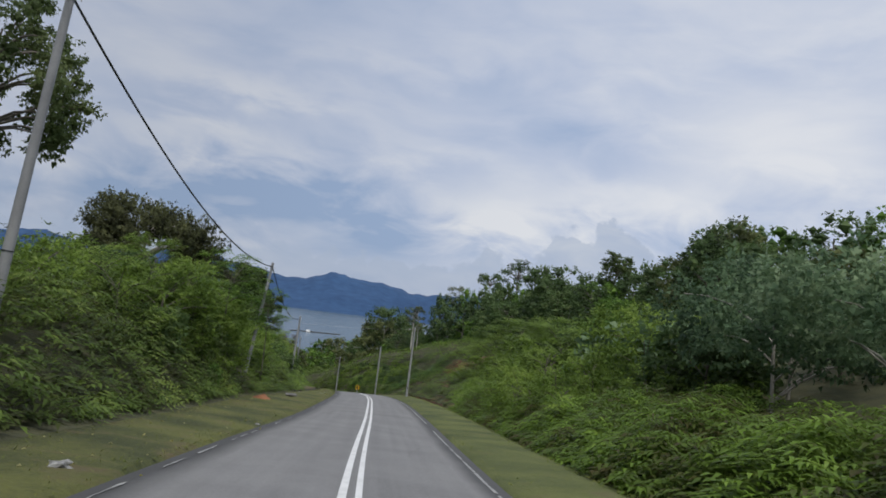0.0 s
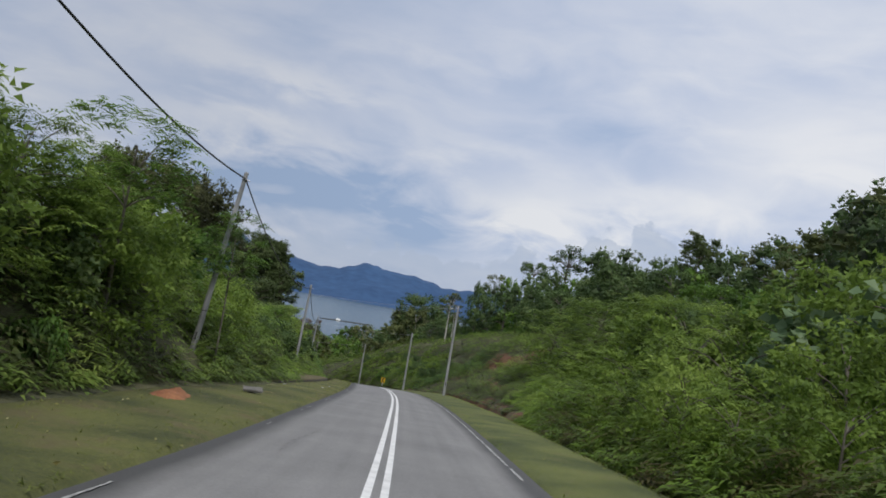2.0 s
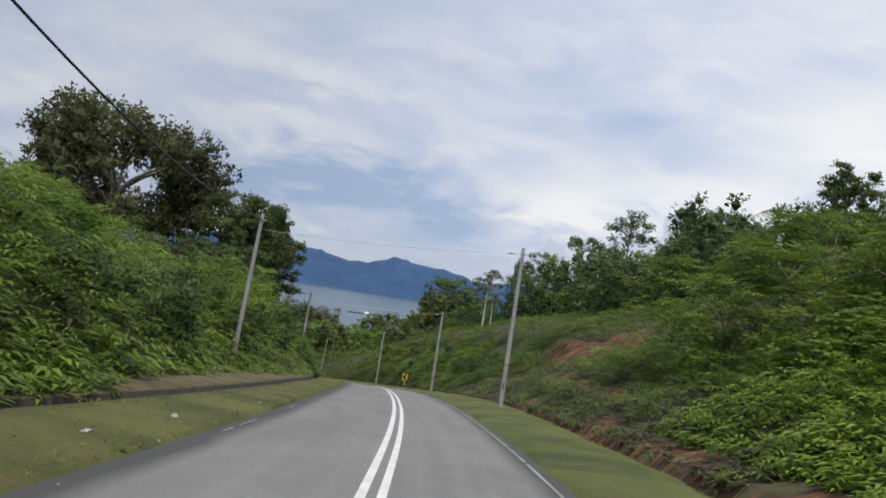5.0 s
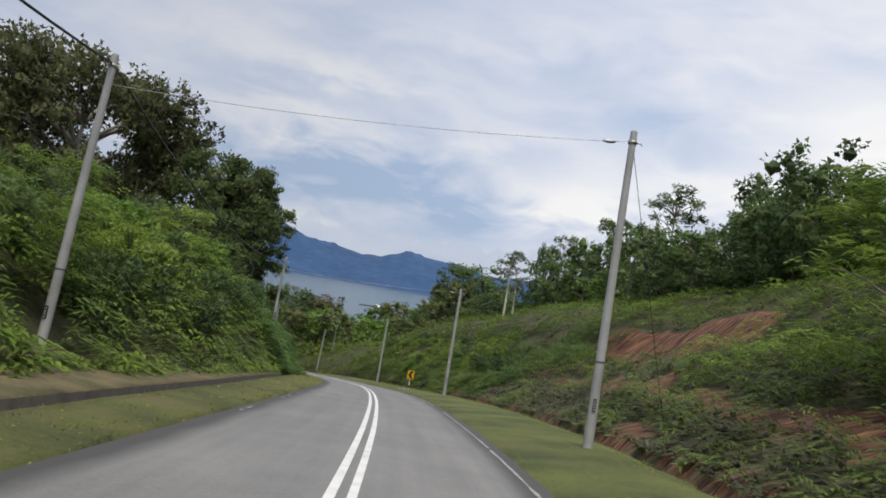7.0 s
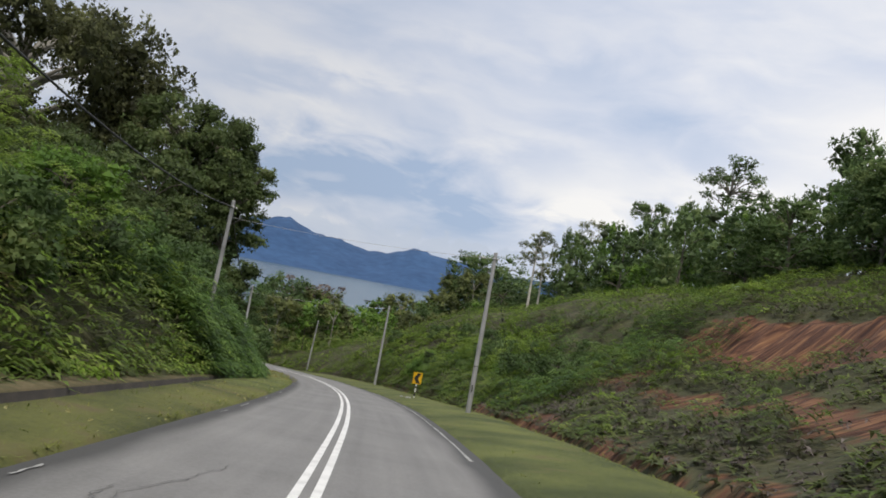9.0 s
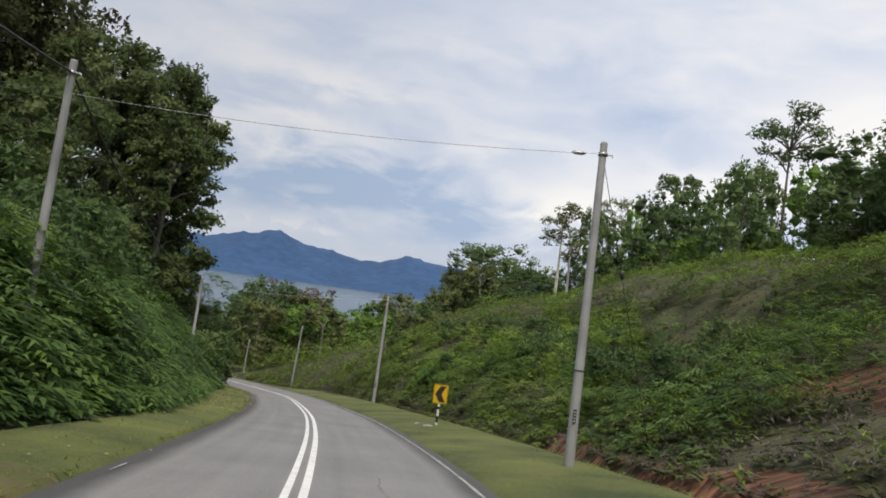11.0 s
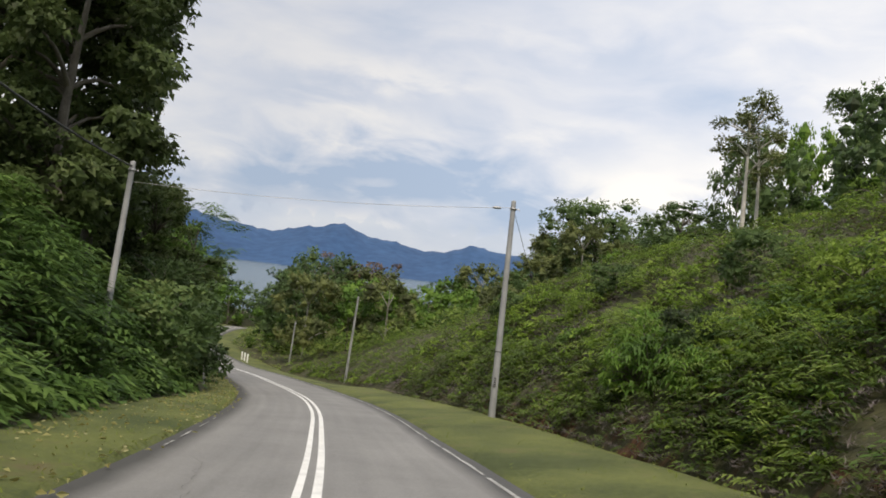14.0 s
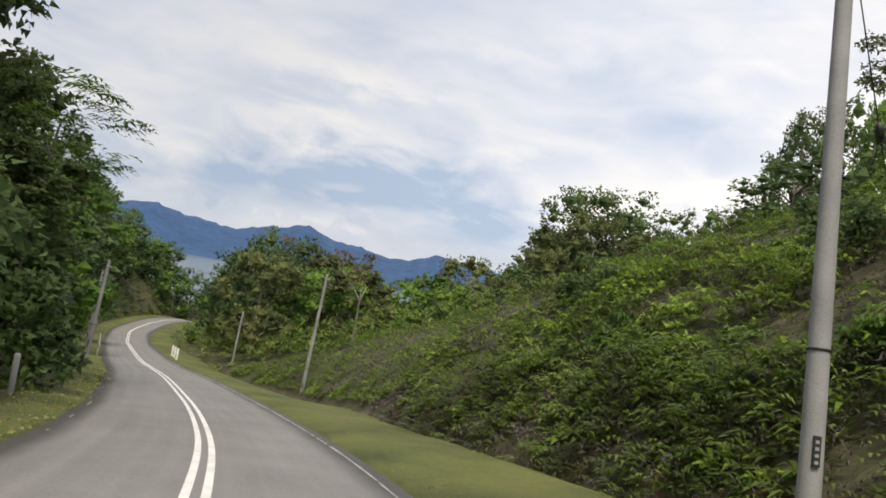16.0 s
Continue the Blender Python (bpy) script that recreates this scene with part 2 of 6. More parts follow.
def ground_material():
    """Dark leaf litter and earth, with bare red soil where the bank has slipped."""
    m = surface("earth", (0.042, 0.047, 0.022), (0.11, 0.106, 0.05), scale=0.7, fine=12, rough=0.95, bump=0.8)
    tree = m.node_tree
    b = next(n for n in tree.nodes if n.type == "BSDF_PRINCIPLED")
    ramp = next(n for n in tree.nodes if n.type == "VALTORGB")
    where = next(n for n in tree.nodes if n.type == "NEW_GEOMETRY")
    bare = tree.nodes.new("ShaderNodeAttribute")
    bare.attribute_name = "bare"
    ragged = tree.nodes.new("ShaderNodeTexNoise")
    ragged.inputs["Scale"].default_value, ragged.inputs["Detail"].default_value = 1.6, 6.0
    gully = tree.nodes.new("ShaderNodeTexNoise")
    gully.inputs["Scale"].default_value, gully.inputs["Detail"].default_value, gully.inputs["Distortion"].default_value = 1.0, 10.0, 2.0
    flow = tree.nodes.new("ShaderNodeMapping")
    flow.inputs["Scale"].default_value = (0.5, 2.4, 0.45)
    tree.links.new(where.outputs["Position"], flow.inputs["Vector"])
    tree.links.new(flow.outputs[0], gully.inputs["Vector"])
    tree.links.new(where.outputs["Position"], ragged.inputs["Vector"])
    red = tree.nodes.new("ShaderNodeValToRGB")
    red.color_ramp.elements[0].position, red.color_ramp.elements[1].position = 0.34, 0.68
    red.color_ramp.elements[0].color, red.color_ramp.elements[1].color = (0.045, 0.017, 0.01, 1), (0.29, 0.145, 0.07, 1)
    middle = red.color_ramp.elements.new(0.5)
    middle.color = (0.125, 0.054, 0.031, 1)
    tree.links.new(gully.outputs["Fac"], red.inputs["Fac"])
    total = tree.nodes.new("ShaderNodeMath")
    total.operation = "ADD"
    tree.links.new(bare.outputs["Fac"], total.inputs[0])
    tree.links.new(ragged.outputs["Fac"], total.inputs[1])
    cut = tree.nodes.new("ShaderNodeMapRange")
    cut.inputs["From Min"].default_value, cut.inputs["From Max"].default_value = 0.85, 1.05
    tree.links.new(total.outputs[0], cut.inputs["Value"])
    mix = tree.nodes.new("ShaderNodeMix")
    mix.data_type = "RGBA"
    tree.links.new(cut.outputs[0], mix.inputs["Factor"])
    tree.links.new(ramp.outputs["Color"], mix.inputs[6])
    tree.links.new(red.outputs["Color"], mix.inputs[7])
    tree.links.new(mix.outputs[2], b.inputs["Base Color"])
    # rain has cut gullies down the bare face
    grooves = tree.nodes.new("ShaderNodeBump")
    grooves.inputs["Strength"].default_value, grooves.inputs["Distance"].default_value = 0.55, 0.25
    relief = next(n for n in tree.nodes if n.type == "BUMP" and n != grooves)
    tree.links.new(gully.outputs["Fac"], grooves.inputs["Height"])
    tree.links.new(relief.outputs[0], grooves.inputs["Normal"])
    tree.links.new(grooves.outputs[0], b.inputs["Normal"])
    return m


def verge_material(name, low, high, worn_from):
    """Mown grass, greener and yellower in patches, worn to earth in places."""
    m = bpy.data.materials.new(name)
    m.use_nodes = True
    add, join = nodes_of(m.node_tree)
    out = add("ShaderNodeOutputMaterial")
    b = add("ShaderNodeBsdfPrincipled", Roughness=0.9)
    where = add("ShaderNodeNewGeometry")
    big = add("ShaderNodeTexNoise", Scale=0.45, Detail=5.0)
    fine = add("ShaderNodeTexNoise", Scale=11.0, Detail=8.0, Roughness=0.85)
    worn = add("ShaderNodeTexNoise", Scale=0.9, Detail=6.0, Roughness=0.65)
    for n in (big, fine, worn):
        join(where.outputs["Position"], n.inputs["Vector"])
    ramp = add("ShaderNodeValToRGB")
    ramp.color_ramp.elements[0].position, ramp.color_ramp.elements[1].position = 0.41, 0.59
    ramp.color_ramp.elements[0].color, ramp.color_ramp.elements[1].color = (*low, 1), (*high, 1)
    both = add("ShaderNodeMix")
    both.inputs["Factor"].default_value = 0.5
    join(big.outputs["Fac"], both.inputs[2])
    join(fine.outputs["Fac"], both.inputs[3])
    join(both.outputs[0], ramp.inputs["Fac"])
    mask = add("ShaderNodeMapRange")
    for key, value in (("From Min", worn_from), ("From Max", worn_from + 0.14), ("To Min", 0.0), ("To Max", 0.8)):
        mask.inputs[key].default_value = value
    join(worn.outputs["Fac"], mask.inputs["Value"])
    mix = add("ShaderNodeMix", data_type="RGBA")
    join(mask.outputs[0], mix.inputs["Factor"])
    join(ramp.outputs["Color"], mix.inputs[6])
    mix.inputs[7].default_value = (0.13, 0.1, 0.05, 1)
    join(mix.outputs[2], b.inputs["Base Color"])
    relief = add("ShaderNodeBump", Strength=0.8, Distance=0.03)
    join(fine.outputs["Fac"], relief.inputs["Height"])
    join(relief.outputs[0], b.inputs["Normal"])
    join(b.outputs[0], out.inputs["Surface"])
    return m


def asphalt_material():
    """Old grey asphalt: fine stone, long pale wheel tracks, dark broken edges and patches."""
    m = bpy.data.materials.new("old_asphalt")
    m.use_nodes = True
    add, join = nodes_of(m.node_tree)
    out = add("ShaderNodeOutputMaterial")
    b = add("ShaderNodeBsdfPrincipled", Roughness=0.72)
    along = add("ShaderNodeAttribute", attribute_name="across")
    where = add("ShaderNodeNewGeometry")
    stone = add("ShaderNodeTexNoise", Scale=22.0, Detail=6.0, Roughness=0.8)
    stain = add("ShaderNodeTexNoise", Scale=0.5, Detail=6.0, Roughness=0.6)
    join(where.outputs["Position"], stone.inputs["Vector"])
    join(where.outputs["Position"], stain.inputs["Vector"])
    # streaks along the road
    stretch = add("ShaderNodeMapping")
    stretch.inputs["Scale"].default_value = (3.2, 0.07, 1.0)
    join(along.outputs["Vector"], stretch.inputs["Vector"])
    streak = add("ShaderNodeTexNoise", Scale=1.0, Detail=4.0)
    join(stretch.outputs[0], streak.inputs["Vector"])
    s1 = add("ShaderNodeMix")
    s1.inputs["Factor"].default_value = 0.45
    join(stain.outputs["Fac"], s1.inputs[2])
    join(streak.outputs["Fac"], s1.inputs[3])
    s2 = add("ShaderNodeMix")
    s2.inputs["Factor"].default_value = 0.45
    join(s1.outputs[0], s2.inputs[2])
    join(stone.outputs["Fac"], s2.inputs[3])
    ramp = add("ShaderNodeValToRGB")
    ramp.color_ramp.elements[0].position, ramp.color_ramp.elements[1].position = 0.34, 0.66
    ramp.color_ramp.elements[0].color, ramp.color_ramp.elements[1].color = (0.14, 0.138, 0.134, 1), (0.29, 0.283, 0.274, 1)
    join(s2.outputs[0], ramp.inputs["Fac"])
    # dark, never driven edges
    split = add("ShaderNodeSeparateXYZ")
    join(along.outputs["Vector"], split.inputs[0])
    far = add("ShaderNodeMath", operation="ABSOLUTE")
    join(split.outputs["X"], far.inputs[0])
    ragged = add("ShaderNodeMath", operation="MULTIPLY_ADD")
    join(stain.outputs["Fac"], ragged.inputs[0])
    ragged.inputs[1].default_value = 0.5
    join(far.outputs[0], ragged.inputs[2])
    edge = add("ShaderNodeMapRange")
    for key, value in (("From Min", 2.3), ("From Max", 2.65), ("To Min", 0.0), ("To Max", 0.85)):
        edge.inputs[key].default_value = value
    join(ragged.outputs[0], edge.inputs["Value"])
    mix = add("ShaderNodeMix", data_type="RGBA")
    join(edge.outputs[0], mix.inputs["Factor"])
    join(ramp.outputs["Color"], mix.inputs[6])
    mix.inputs[7].default_value = (0.05, 0.05, 0.048, 1)
    join(mix.outputs[2], b.inputs["Base Color"])
    relief = add("ShaderNodeBump", Strength=0.35, Distance=0.008)
    join(stone.outputs["Fac"], relief.inputs["Height"])
    join(relief.outputs[0], b.inputs["Normal"])
    join(b.outputs[0], out.inputs["Surface"])
    return m


def water_material():
    m = bpy.data.materials.new("lake_water")
    m.use_nodes = True
    add, join = nodes_of(m.node_tree)
    out = add("ShaderNodeOutputMaterial")
    b = add("ShaderNodeBsdfPrincipled", Roughness=0.22)
    b.inputs["Base Color"].default_value = (0.05, 0.09, 0.11, 1)
    b.inputs["IOR"].default_value = 1.33
    where = add("ShaderNodeNewGeometry")
    wave = add("ShaderNodeTexNoise", Scale=0.25, Detail=5.0)
    join(where.outputs["Position"], wave.inputs["Vector"])
    relief = add("ShaderNodeBump", Strength=0.5, Distance=0.6)
    join(wave.outputs["Fac"], relief.inputs["Height"])
    join(relief.outputs[0], b.inputs["Normal"])
    join(b.outputs[0], out.inputs["Surface"])
    return m


TAN_EARTH = surface("trodden_earth", (0.055, 0.06, 0.022), (0.19, 0.145, 0.075), scale=1.3, fine=18, rough=0.95, bump=0.8)
EARTH, ASPHALT, WATER = ground_material(), asphalt_material(), water_material()
VERGE_LEFT = verge_material("worn_grass", (0.045, 0.056, 0.015), (0.15, 0.158, 0.038), 0.53)
VERGE_GREEN = verge_material("leafy_grass", (0.055, 0.076, 0.019), (0.16, 0.18, 0.045), 0.58)
VERGE_RIGHT = verge_material("mown_grass", (0.052, 0.07, 0.018), (0.15, 0.17, 0.044), 0.57)
# the blue haze of the air is put into the far hills' colour
HILLS = surface("hazed_far_forest", (0.02, 0.06, 0.145), (0.036, 0.095, 0.21), scale=0.006, fine=0.03, rough=1.0, bump=0.0, fine_mix=0.6)


# ---- the line of the road ----
CENTRE = [(9, -115, 10.5), (2.2, -30, 3.1), (-0.03, 0, 0.01), (-0.63, 7.98, -0.78), (-1.27, 17.26, -1.66), (-1.81, 26.54, -2.58), (-2.42, 35.82, -3.39),
          (-3.06, 45.1, -4.2), (-3.72, 54.37, -5.03), (-4.55, 63.62, -5.91), (-5.65, 72.85, -6.8), (-6.96, 82.04, -7.78), (-8.41, 91.21, -8.84),
          (-10.05, 100.36, -9.98), (-11.95, 109.45, -11.16), (-14.09, 118.49, -12.4), (-16.46, 127.48, -13.65), (-19.3, 136.32, -14.82), (-22.2, 145.1, -16.0),
          (-25.9, 153.5, -17.2), (-29.6, 160.5, -18.15), (-36.2, 172.7, -19.8), (-45.5, 188.1, -21.9), (-63.6, 219.1, -25.2), (-73.4, 237.4, -26.2),
          (-80, 255.7, -26.6), (-83.2, 268.6, -26.8), (-80, 300, -28), (-70, 345, -45), (-60, 420, -60)]
STEP = 1.0
RIGHT_EDGE = 2.7
DRAIN_FROM, DRAIN_TO = 51, 112


def smooth(a, n):
    a = np.r_[2 * a[0] - a[n:0:-1], a, 2 * a[-1] - a[-2:-n - 2:-1]]
    return np.convolve(a, np.ones(2 * n + 1) / (2 * n + 1), "valid")


def centre_line():
    c = np.array(CENTRE, float)
    s = np.r_[0, np.cumsum(np.hypot(*np.diff(c[:, :2], axis=0).T))]
    at = np.arange(0, s[-1], STEP)
    x, y, z = (smooth(np.interp(at, s, c[:, i]), 6) for i in range(3))
    tx, ty = np.gradient(x), np.gradient(y)
    length = np.hypot(tx, ty)
    return at - s[2], x, y, z, tx / length, ty / length


LINE_S, LINE_X, LINE_Y, LINE_Z, LINE_TX, LINE_TY = centre_line()
U_KNOTS = np.array([5.4, 8, 12, 14, 16, 20, 30, 45])
S_KNOTS = [30, 65, 88, 118, 138, 172, 200, 240, 300]
RIGHT_BANK = np.array([[.1, .5, 1.2, 1.6, 2.2, 3.5, 7, 11], [.2, 1.2, 2.7, 3.5, 4.3, 6.2, 9.5, 14], [.2, 1.2, 3.0, 3.8, 6.2, 7.8, 11.5, 16],
                       [.2, 1.3, 3.4, 4.3, 6.4, 8.2, 12, 16], [.3, 2.4, 4.9, 6.2, 7.5, 9.6, 12.3, 15], [.2, 2.3, 4.8, 6.0, 7.2, 9.1, 11.4, 15],
                       [.1, 1.4, 2.8, 3.4, 3.8, 4.4, 6, 14], [-.1, -.3, -.5, -.5, -.4, 0, 2, 8], [-.2, -.5, -1, -1, -1, -1, -1, -1]])


def wobble(x, y, size):
    """A cheap smooth noise in -1 to 1."""
    x, y = np.asarray(x, float) / size, np.asarray(y, float) / size
    return (np.sin(x * 1.7 + 1.3 * np.sin(y * 0.9)) + np.sin(y * 1.9 + 1.7 * np.sin(x * 1.1 + 2.0))
            + 0.6 * np.sin(x * 3.7 - y * 2.9 + 0.7)) / 2.6


VERGE_S = [0, 15, 30, 38, 46, 58, 71, 84, 97, 107, 117, 123, 130, 140, 151, 161, 176, 200, 230]
VERGE_L = [4.6, 4.8, 5.5, 5.8, 5.0, 4.5, 4.0, 3.95, 4.2, 4.4, 3.8, 4.0, 4.3, 4.5, 3.7, 3.9, 3.8, 4.2, 4.5]
VERGE_R = [4.5, 4.6, 5.0, 5.1, 5.1, 5.1, 5.2, 5.7, 6.1, 6.3, 6.3, 6.2, 6.1, 5.9, 5.5, 5.4, 7.0, 7.2, 5.2]


# half widths of the asphalt
EDGE_S = [-10, 10, 30, 45, 70, 85, 100, 110, 128, 140, 150]
EDGE_L = [2.75, 2.75, 2.62, 2.6, 2.68, 2.48, 2.4, 2.4, 2.4, 2.4, 2.5]
EDGE_R = [2.35, 2.35, 2.6, 2.62, 2.56, 2.6, 2.75, 2.92, 2.98, 2.65, 2.6]


def widths(s):
    return (np.interp(s, EDGE_S, EDGE_L), np.interp(s, EDGE_S, EDGE_R), np.interp(s, VERGE_S, VERGE_L), np.interp(s, VERGE_S, VERGE_R))


def true_offset(s, u):
    """From an offset on the standard cross-section (road from -2.6 to 2.7, verges to -6.3 and 4.9) to one in metres here."""
    s, u = np.broadcast_arrays(np.asarray(s, float), np.asarray(u, float))
    a, b, l, r = widths(s)
    left = np.where(u < -6.3, u + 6.3 - l, -a + (u + 2.6) * (l - a) / 3.7)
    right = np.where(u > 4.9, u - 4.9 + r, b + (u - 2.7) * (r - b) / 2.2)
    return np.where(u < -2.6, left, np.where(u > 2.7, right, np.where(u < 0, u * a / 2.6, u * b / 2.7)))


def standard_offset(s, u):
    a, b, l, r = widths(s)
    if u < -a:
        return u - 6.3 + l if u < -l else -2.6 + (u + a) * 3.7 / (l - a)
    if u > b:
        return u + 4.9 - r if u > r else 2.7 + (u - b) * 2.2 / (r - b)
    return u * 2.6 / a if u < 0 else u * 2.7 / b


def camber(s, u):
    """The outer side of the bend is raised."""
    return np.interp(s, [60, 85, 150, 165, 178, 205, 230], [0.0, 0.075, 0.075, 0.0, -0.3, -0.35, 0.0]) * np.clip(np.asarray(u, float) - 2.7, 0, 2.3)


def plan(s, u):
    """Level place of station s and standard offset u (to the right of the centre line)."""
    s = np.asarray(s, float)
    u = true_offset(s, u)
    x, y, tx, ty = (np.interp(s, LINE_S, a) for a in (LINE_X, LINE_Y, LINE_TX, LINE_TY))
    near = np.clip(u, -45, 45)
    return x + near * ty + (u - near) * 0.93, y - near * tx + (u - near) * 0.37


def foot_room(s):
    """Room between the drain and the foot of the left bank."""
    return np.interp(s, [40, 50, 70, 100, 110, 118, 144, 150], [0.0, 1.5, 2.0, 0.8, 0.5, 0.5, 0.6, 0.2])


def rise(s, u):
    """Height of the ground over the road's centre line."""
    s, u = np.broadcast_arrays(np.asarray(s, float), np.asarray(u, float))
    rows = np.array([np.interp(s.ravel(), S_KNOTS, RIGHT_BANK[:, k]) for k in range(len(U_KNOTS))])
    flat, su_ = u.ravel(), s.ravel()
    right = np.zeros(flat.size)
    uk = np.clip(flat, U_KNOTS[0], U_KNOTS[-1])
    i = np.clip(np.searchsorted(U_KNOTS, uk) - 1, 0, len(U_KNOTS) - 2)
    f = (uk - U_KNOTS[i]) / (U_KNOTS[i + 1] - U_KNOTS[i])
    cols = np.arange(flat.size)
    right = rows[i, cols] * (1 - f) + rows[i + 1, cols] * f
    right += np.clip(flat - 45, 0, 60) * 0.08 - np.clip(flat - 160, 0, 400) * 0.25
    verge = np.interp(flat, [RIGHT_EDGE, 4.7, 5.0, 5.4], [0.0, 0.16, 0.0, 0.1])
    right = np.where(flat < 5.4, verge, right)
    a = -flat
    steep = np.interp(su_, [-30, 20, 50, 70, 100, 125, 170, 220, 262, 292, 308, 335], [0.45, 0.5, 0.68, 0.62, 0.62, 0.7, 0.75, 0.85, 1.05, 1.0, 0.5, 0.0])
    left = steep * np.interp(a - foot_room(su_), [2.45, 6.8, 7.2, 9.6, 15, 45, 120, 400], [0, 0, 0.3, 3.4, 7.0, 10, 8, -60])
    left += np.interp(a, [2.45, 6.0, 6.2], [0.0, 0.1, 0.1])
    h = np.where(flat > 0, right, left)
    rough = np.clip((np.abs(flat) - 6.5) / 6, 0, 1)
    x, y = plan(su_, flat)
    h = h + camber(su_, flat) + rough * (0.35 * wobble(x, y, 3.0) + 0.5 * wobble(x, y, 9.0))
    cut = np.clip((su_ - 90) / 5, 0, 1) * np.clip((118 - su_) / 5, 0, 1) * np.clip(1.8 - np.abs(flat - 15) / 1.3, 0, 1)
    h = h - 0.4 * cut * np.abs(np.sin(1.1 * su_ + 2.1 * np.sin(0.55 * su_) + 0.8 * np.sin(2.9 * su_) + 0.5 * np.sin(1.7 * flat))) * (0.6 + 0.4 * np.sin(0.9 * su_ + flat))
    return h.reshape(u.shape)


def soil_share(s, u):
    """How bare the ground is: a slipped cutting, thin paths below it, and the scraped foot of the bank."""
    s, u = np.asarray(s, float), np.asarray(u, float)
    x, y = plan(s, u)
    w = wobble(x, y, 2.3)
    ends = np.clip((s - 92) / 4, 0, 1) * np.clip((117 - s) / 4, 0, 1)
    face = ends * np.clip(1.6 - np.abs(u - 15.0 - 0.3 * w) / 1.3, 0, 1)
    paths = np.clip((s - 68) / 8, 0, 1) * np.clip((124 - s) / 6, 0, 1) * np.clip(1.2 - np.abs(u - 9.2 - 0.07 * (s - 95) - 1.2 * w) / 0.9, 0, 1) * (0.7 + 0.4 * w)
    foot = np.clip((s - 30) / 20, 0, 1) * np.clip((165 - s) / 20, 0, 1) * np.clip((np.interp(s, [50, 56, 72, 112, 124, 140], [6.1, 6.8, 6.8, 6.7, 6.4, 6.6]) + 0.5 * w - u) / 0.6, 0, 1) * (u > 4) * (np.interp(s, [50, 56, 72, 112, 124, 140], [0.3, 0.45, 0.5, 0.5, 0.38, 0.4]) + 0.15 * w)
    return np.maximum(np.maximum(face, paths), foot)


def spot(s, u, up=0.0):
    """World places on the ground."""
    x, y = plan(s, u)
    return np.stack([x, y, np.interp(s, LINE_S, LINE_Z) + rise(s, u) + up], -1)


def ground_at(x, y):
    """Ground height under a level place near the road."""
    i = int(np.argmin((LINE_X - x) ** 2 + (LINE_Y - y) ** 2))
    u = (x - LINE_X[i]) * LINE_TY[i] - (y - LINE_Y[i]) * LINE_TX[i]
    return float(LINE_Z[i] + rise(LINE_S[i], standard_offset(LINE_S[i], u)))


# ---- making meshes ----
def np_mesh(name, verts, faces, material, smooth_shade=False):
    """A mesh from an array of places and an array of equal-sided faces."""
    verts, faces = np.asarray(verts, np.float32).reshape(-1, 3), np.asarray(faces, np.int32)
    k = faces.shape[1]
    me = bpy.data.meshes.new(name)
    me.vertices.add(len(verts))
    me.vertices.foreach_set("co", verts.ravel())
    me.loops.add(faces.size)
    me.loops.foreach_set("vertex_index", faces.ravel())
    me.polygons.add(len(faces))
    me.polygons.foreach_set("loop_start", np.arange(0, faces.size, k, dtype=np.int32))
    me.polygons.foreach_set("use_smooth", np.full(len(faces), smooth_shade))
    me.update(calc_edges=True)
    me.materials.append(material)
    return me


def leafy(name, verts, faces, material, out, share=0.55):
    """A mesh of loose leaves; their shading leans towards the way that the clump they belong to faces."""
    k = faces.shape[1]
    v = np.asarray(verts, float).reshape(-1, k, 3)
    o = np.repeat(unit(out), len(v) // len(out), 0)
    n = unit(np.cross(v[:, 1] - v[:, 0], v[:, 2] - v[:, 0]))
    turned = (n * o).sum(-1) < 0
    v[turned] = v[turned][:, ::-1]
    n[turned] *= -1
    me = np_mesh(name, v, np.arange(v.shape[0] * k).reshape(-1, k), material, True)
    lean = me.attributes.new("custom_normal", "FLOAT_VECTOR", "POINT")
    lean.data.foreach_set("vector", np.repeat(unit((1 - share) * n + share * o), k, 0).astype(np.float32).ravel())
    return me


def grid_faces(rows, cols):
    i = np.arange(rows - 1)[:, None] * cols + np.arange(cols - 1)[None]
    return np.stack([i, i + 1, i + cols + 1, i + cols], -1).reshape(-1, 4)


def bm_mesh(name, bm, material):
    me = bpy.data.meshes.new(name)
    bm.to_mesh(me)
    bm.free()
    me.materials.append(material)
    return me


def part(name, data, parent, label=""):
    ob = new(name, data)
    ob.parent = parent
    return tagged(ob, label) if label else ob


def tube(path, radii, sides=7):
    """Places and quads of a tapering tube along a path."""
    path, radii = np.asarray(path, float), np.asarray(radii, float)
    d = np.gradient(path, axis=0)
    d /= np.linalg.norm(d, axis=1, keepdims=True) + 1e-9
    ref = np.where(np.abs(d[:, 2:3]) > 0.9, [[1.0, 0, 0]], [[0, 0, 1.0]])
    a = np.cross(d, ref)
    a /= np.linalg.norm(a, axis=1, keepdims=True) + 1e-9
    b = np.cross(d, a)
    ang = np.arange(sides) * 2 * np.pi / sides
    ring = path[:, None] + radii[:, None, None] * (np.cos(ang)[None, :, None] * a[:, None] + np.sin(ang)[None, :, None] * b[:, None])
    i = np.arange(len(path) - 1)[:, None] * sides
    j = np.arange(sides)[None]
    k = (j + 1) % sides
    return ring.reshape(-1, 3), np.stack([i + j, i + k, i + sides + k, i + sides + j], -1).reshape(-1, 4)


def joined(pieces):
    verts, faces, n = [], [], 0
    for v, f in pieces:
        verts.append(v)
        faces.append(f + n)
        n += len(v)
    return np.concatenate(verts), np.concatenate(faces)


